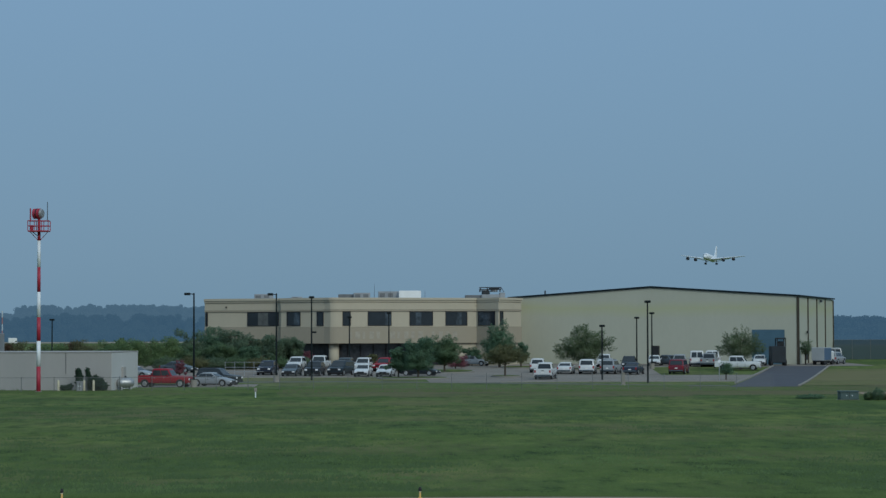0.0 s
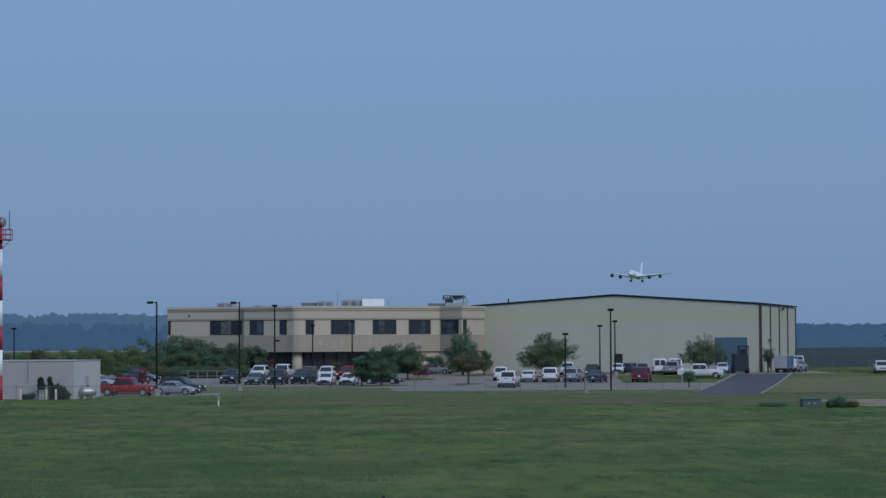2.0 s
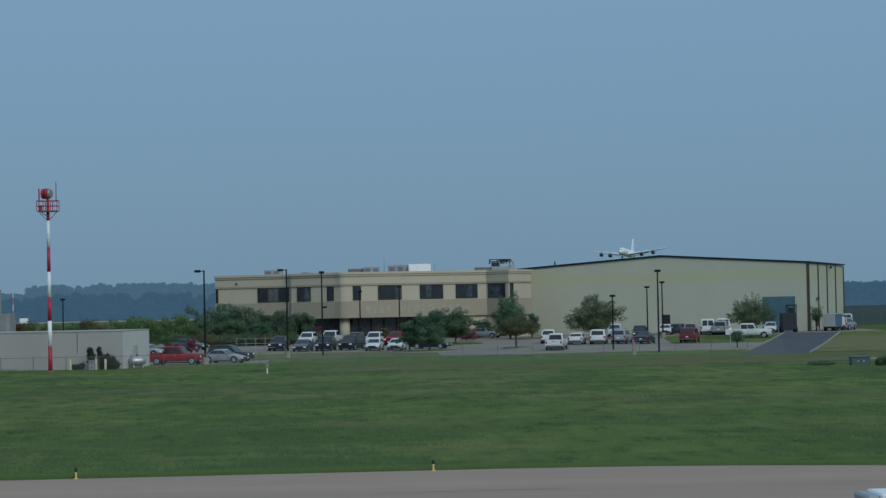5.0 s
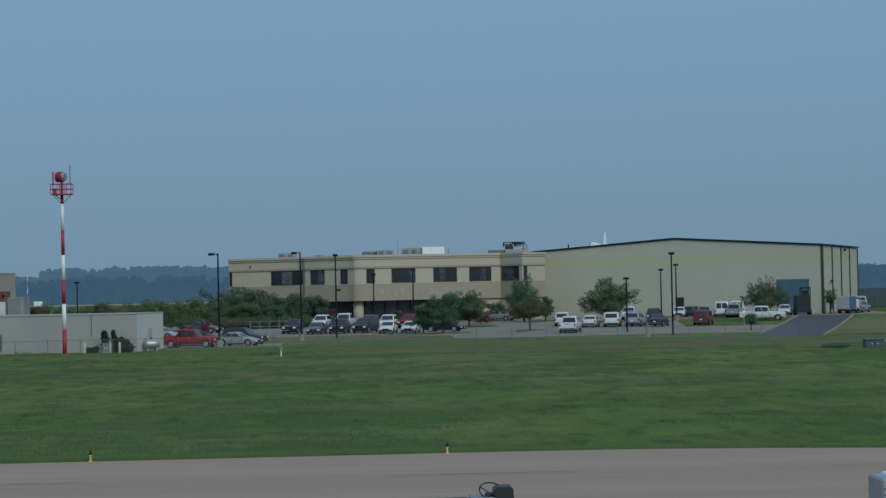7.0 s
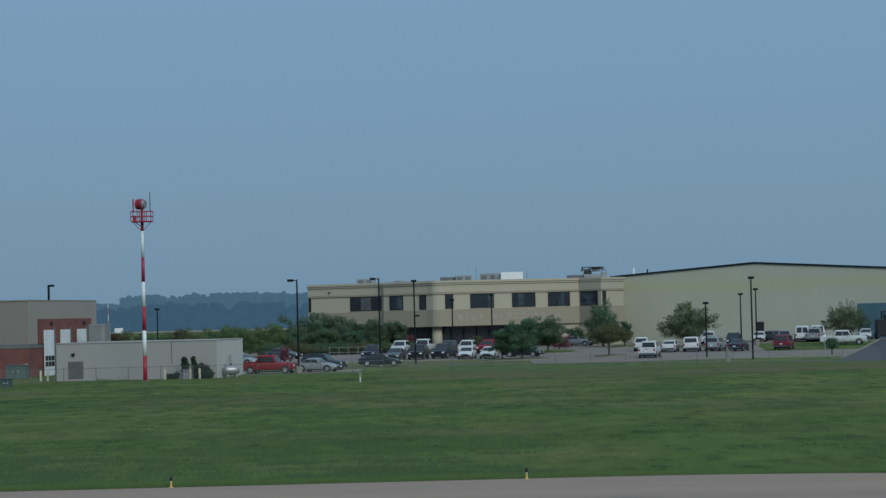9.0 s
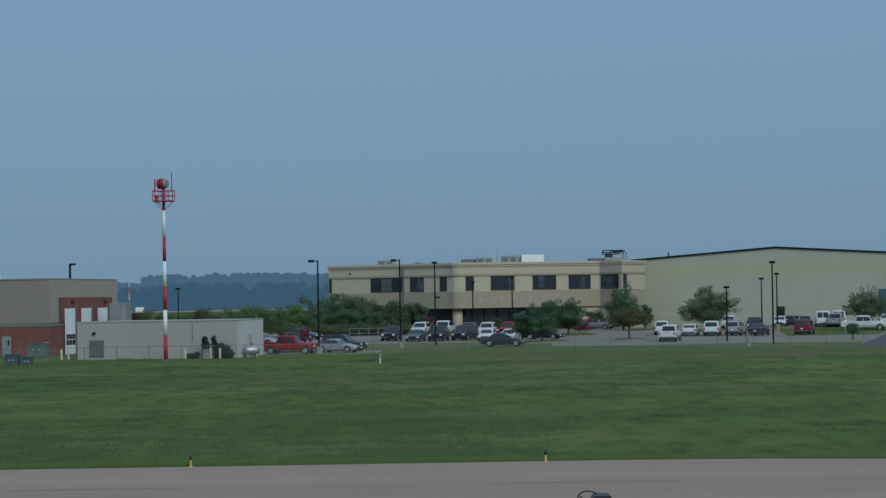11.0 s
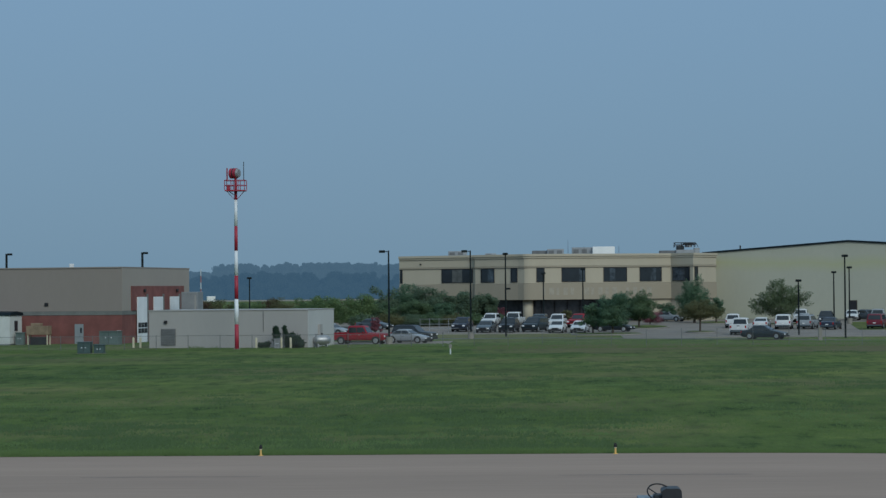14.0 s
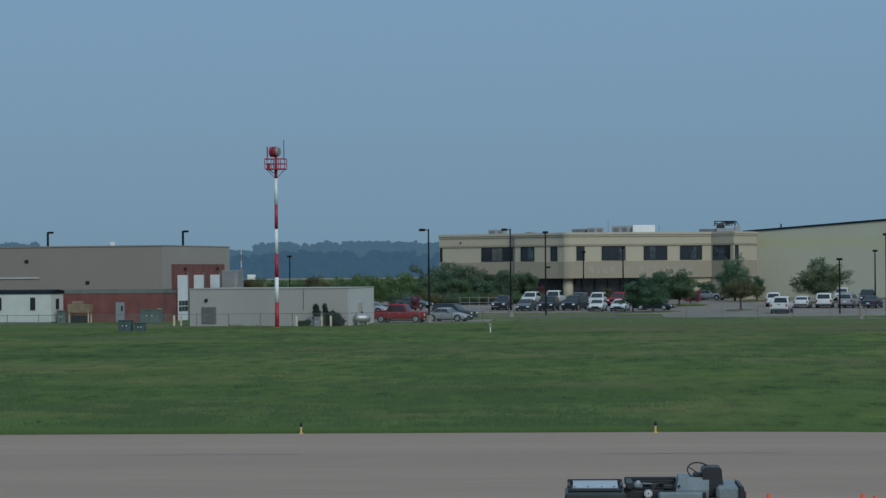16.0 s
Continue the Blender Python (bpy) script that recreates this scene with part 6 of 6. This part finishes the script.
part("stripe", loft(B(), [[(x0, -0.712, 1.15), (x0 + 0.09, -0.712, 1.15), (x0 + 0.25, -0.712, 0.6), (x0 + 0.16, -0.712, 0.6)] for x0 in (-0.82,)] + [[(x0, -0.704, 1.15), (x0 + 0.09, -0.704, 1.15), (x0 + 0.25, -0.704, 0.6), (x0 + 0.16, -0.704, 0.6)] for x0 in (-0.82,)]), DARK, cart)
for x in (-0.7, 0.9):
    for s in (-1, 1):
        part("wheel", tube(B(), (x, s * 0.5, 0.25), (x, s * 0.68, 0.25), 0.25, 0.25, 16), BLACK, cart)

# crack lines and wheel-worn joints in the concrete
def crack(x0, x1, y, w, seed):
    rnd = random.Random(seed)
    bm = B()
    n = max(4, int((x1 - x0) / 0.7))
    last = None
    for i in range(n + 1):
        x = x0 + (x1 - x0) * i / n
        yy = y + rnd.uniform(-0.04, 0.04)
        k = w * rnd.uniform(0.5, 1.2) * (0.3 if i in (0, n) else 1)
        cur = (bm.verts.new((x, yy - k, 0.016)), bm.verts.new((x, yy + k, 0.016)))
        if last:
            bm.faces.new((last[0], cur[0], cur[1], last[1]))
        last = cur
    return tagged(part("crack_seal", bm, JOINT), "dark sealed crack in the taxiway concrete", "crack", kind="structure")


crack(0.6, 6.3, 65.8, 0.05, 1)
crack(-13.6, -8.2, 65.9, 0.04, 2)

# ---- grass tufts standing out of the meadow ----
def tufts(name, x0, x1, y0, y1, count, size, seed, label, line=None):
    rng = np.random.default_rng(seed)
    xs, ys = rng.uniform(x0, x1, count), y0 + (y1 - y0) * rng.uniform(0, 1, count) ** 1.3
    verts, faces = [], []
    for x, y in zip(xs, ys):
        y += line(x) if line else 0
        g = noise.noise((x * 0.13, y * 0.07, 3.1)) + 0.5 * noise.noise((x * 0.5, y * 0.3, 8.0))
        h0 = size * (0.75 + 0.6 * max(-0.6, g))
        for _ in range(3):
            a, lean, h = rng.uniform(-1.4, 1.4), rng.uniform(0.1, 0.6), h0 * rng.uniform(0.6, 1.3)
            c, s = math.cos(a), math.sin(a)
            w = 0.012 + 0.05 * h
            px, py = x + rng.uniform(-0.12, 0.12), y + rng.uniform(-0.12, 0.12)
            z = rise(py)
            k = len(verts)
            verts += [(px - c * w, py - s * w, z), (px + c * w, py + s * w, z), (px - s * h * lean, py + c * h * lean, z + h)]
            faces.append((k, k + 1, k + 2) if c > 0 else (k, k + 2, k + 1))
    me = bpy.data.meshes.new(name)
    me.from_pydata(verts, [], faces)
    me.materials.append(BLADE)
    soft_normals(me, [(0, -0.25, 0.97)] * len(verts))
    return tagged(new(name, me), label, "grass", kind="stuff")


tufts("edge_grass", -22, 24, 0.12, 1.6, 8000, 0.16, 1, "longer bright green grass along the taxiway edge", taxi_edge)
tufts("meadow_grass", -28, 30, 75.3, 125, 16000, 0.09, 2, "uneven green meadow grass with darker tufts")

tufts("fence_grass", -62, 46, 204, 215.5, 7000, 0.15, 4, "longer uneven grass along the chain-link fence")
tufts("verge_grass", -34, 34, 217, 224, 4000, 0.2, 5, "longer uneven grass along the lot edge")


def weeds(name, count, seed, label, material, tall):
    """Loose clumps of weed blades, longer across than deep."""
    rng = random.Random(seed)
    verts, faces = [], []
    for _ in range(count):
        y = 75.5 + 115 * rng.random() ** 2.0
        x = rng.uniform(-0.33, 0.36) * y
        if noise.noise((x * 0.06, y * 0.05, 5.0 + seed)) < -0.05:
            continue
        wx, wy = rng.uniform(0.3, 1.9), rng.uniform(0.5, 1.8)
        for _ in range(int(70 * wx + 20)):
            px, py = x + rng.gauss(0, 0.5) * wx, y + rng.gauss(0, 0.5) * wy
            if py < 75:
                continue
            a, h = rng.uniform(-1.4, 1.4), rng.uniform(0.3, 1.0) * tall
            c, sn, w, lean = math.cos(a), math.sin(a), rng.uniform(0.025, 0.055), rng.uniform(0.4, 2.0)
            z = rise(py)
            k = len(verts)
            verts += [(px - c * w, py - sn * w, z), (px + c * w, py + sn * w, z), (px - sn * h * lean, py + c * h * lean, z + h)]
            faces.append((k, k + 1, k + 2) if c > 0 else (k, k + 2, k + 1))
    me = bpy.data.meshes.new(name)
    me.from_pydata(verts, [], faces)
    me.materials.append(material)
    soft_normals(me, [(0, -0.2, 0.98)] * len(verts))
    return tagged(new(name, me), label, "weeds", kind="stuff")


weeds("field_weeds", 1300, 6, "dark green weed clumps scattered over the meadow", WEED, 0.12)
weeds("pale_weeds", 320, 8, "paler yellow-green grass clumps over the meadow", BLADE, 0.1)


# ---- what moves ----
def motions():
    rows = []
    for t, x, y, turn in ((0, -28.0, 245.5, 90), (4.0, -27.5, 245.5, 90), (5.0, -26.2, 245.5, 90), (6.0, -22.8, 245.5, 90), (7.0, -18.4, 245.5, 90), (8.0, -13.4, 245.5, 90), (8.5, -10.2, 245.5, 90),
                          (9.0, -7.2, 245.5, 90), (10.2, -0.8, 245.1, 86), (11.5, 7.05, 243.0, 78), (12.0, 9.75, 241.6, 74), (12.5, 12.7, 239.8, 72), (13.0, 16.4, 238.2, 71), (13.5, 20.1, 236.2, 68),
                          (14.0, 23.8, 233.6, 66), (14.5, 27.8, 231.0, 63), (15.0, 31.5, 227.8, 60), (15.5, 35.8, 225.4, 60), (16.0, 40.0, 223.0, 62)):
        rows.append((t, on(x, y, turn, 0.02)))
    walk(mover, rows)
    far = 1.065
    walk(jet, [(t, pose(x * far, y * far, EYE + (z - EYE) * far, -2.5, bank, min(-16, -20 + 0.42 * t))) for t, x, y, z, bank in (
        (0, 212.9, 1280, 47.6, 1.4), (3.5, 160.4, 1175, 35.4, 0.8), (6.5, 119.8, 1085, 24.8, -3.0), (9.0, 83.0, 1010, 17.4, -1.5), (12.0, 45.0, 920, 7.6, 0), (13.0, 33.0, 891, 5.0, 0), (16.0, 2.0, 806, 4.85, 0))])


motions()
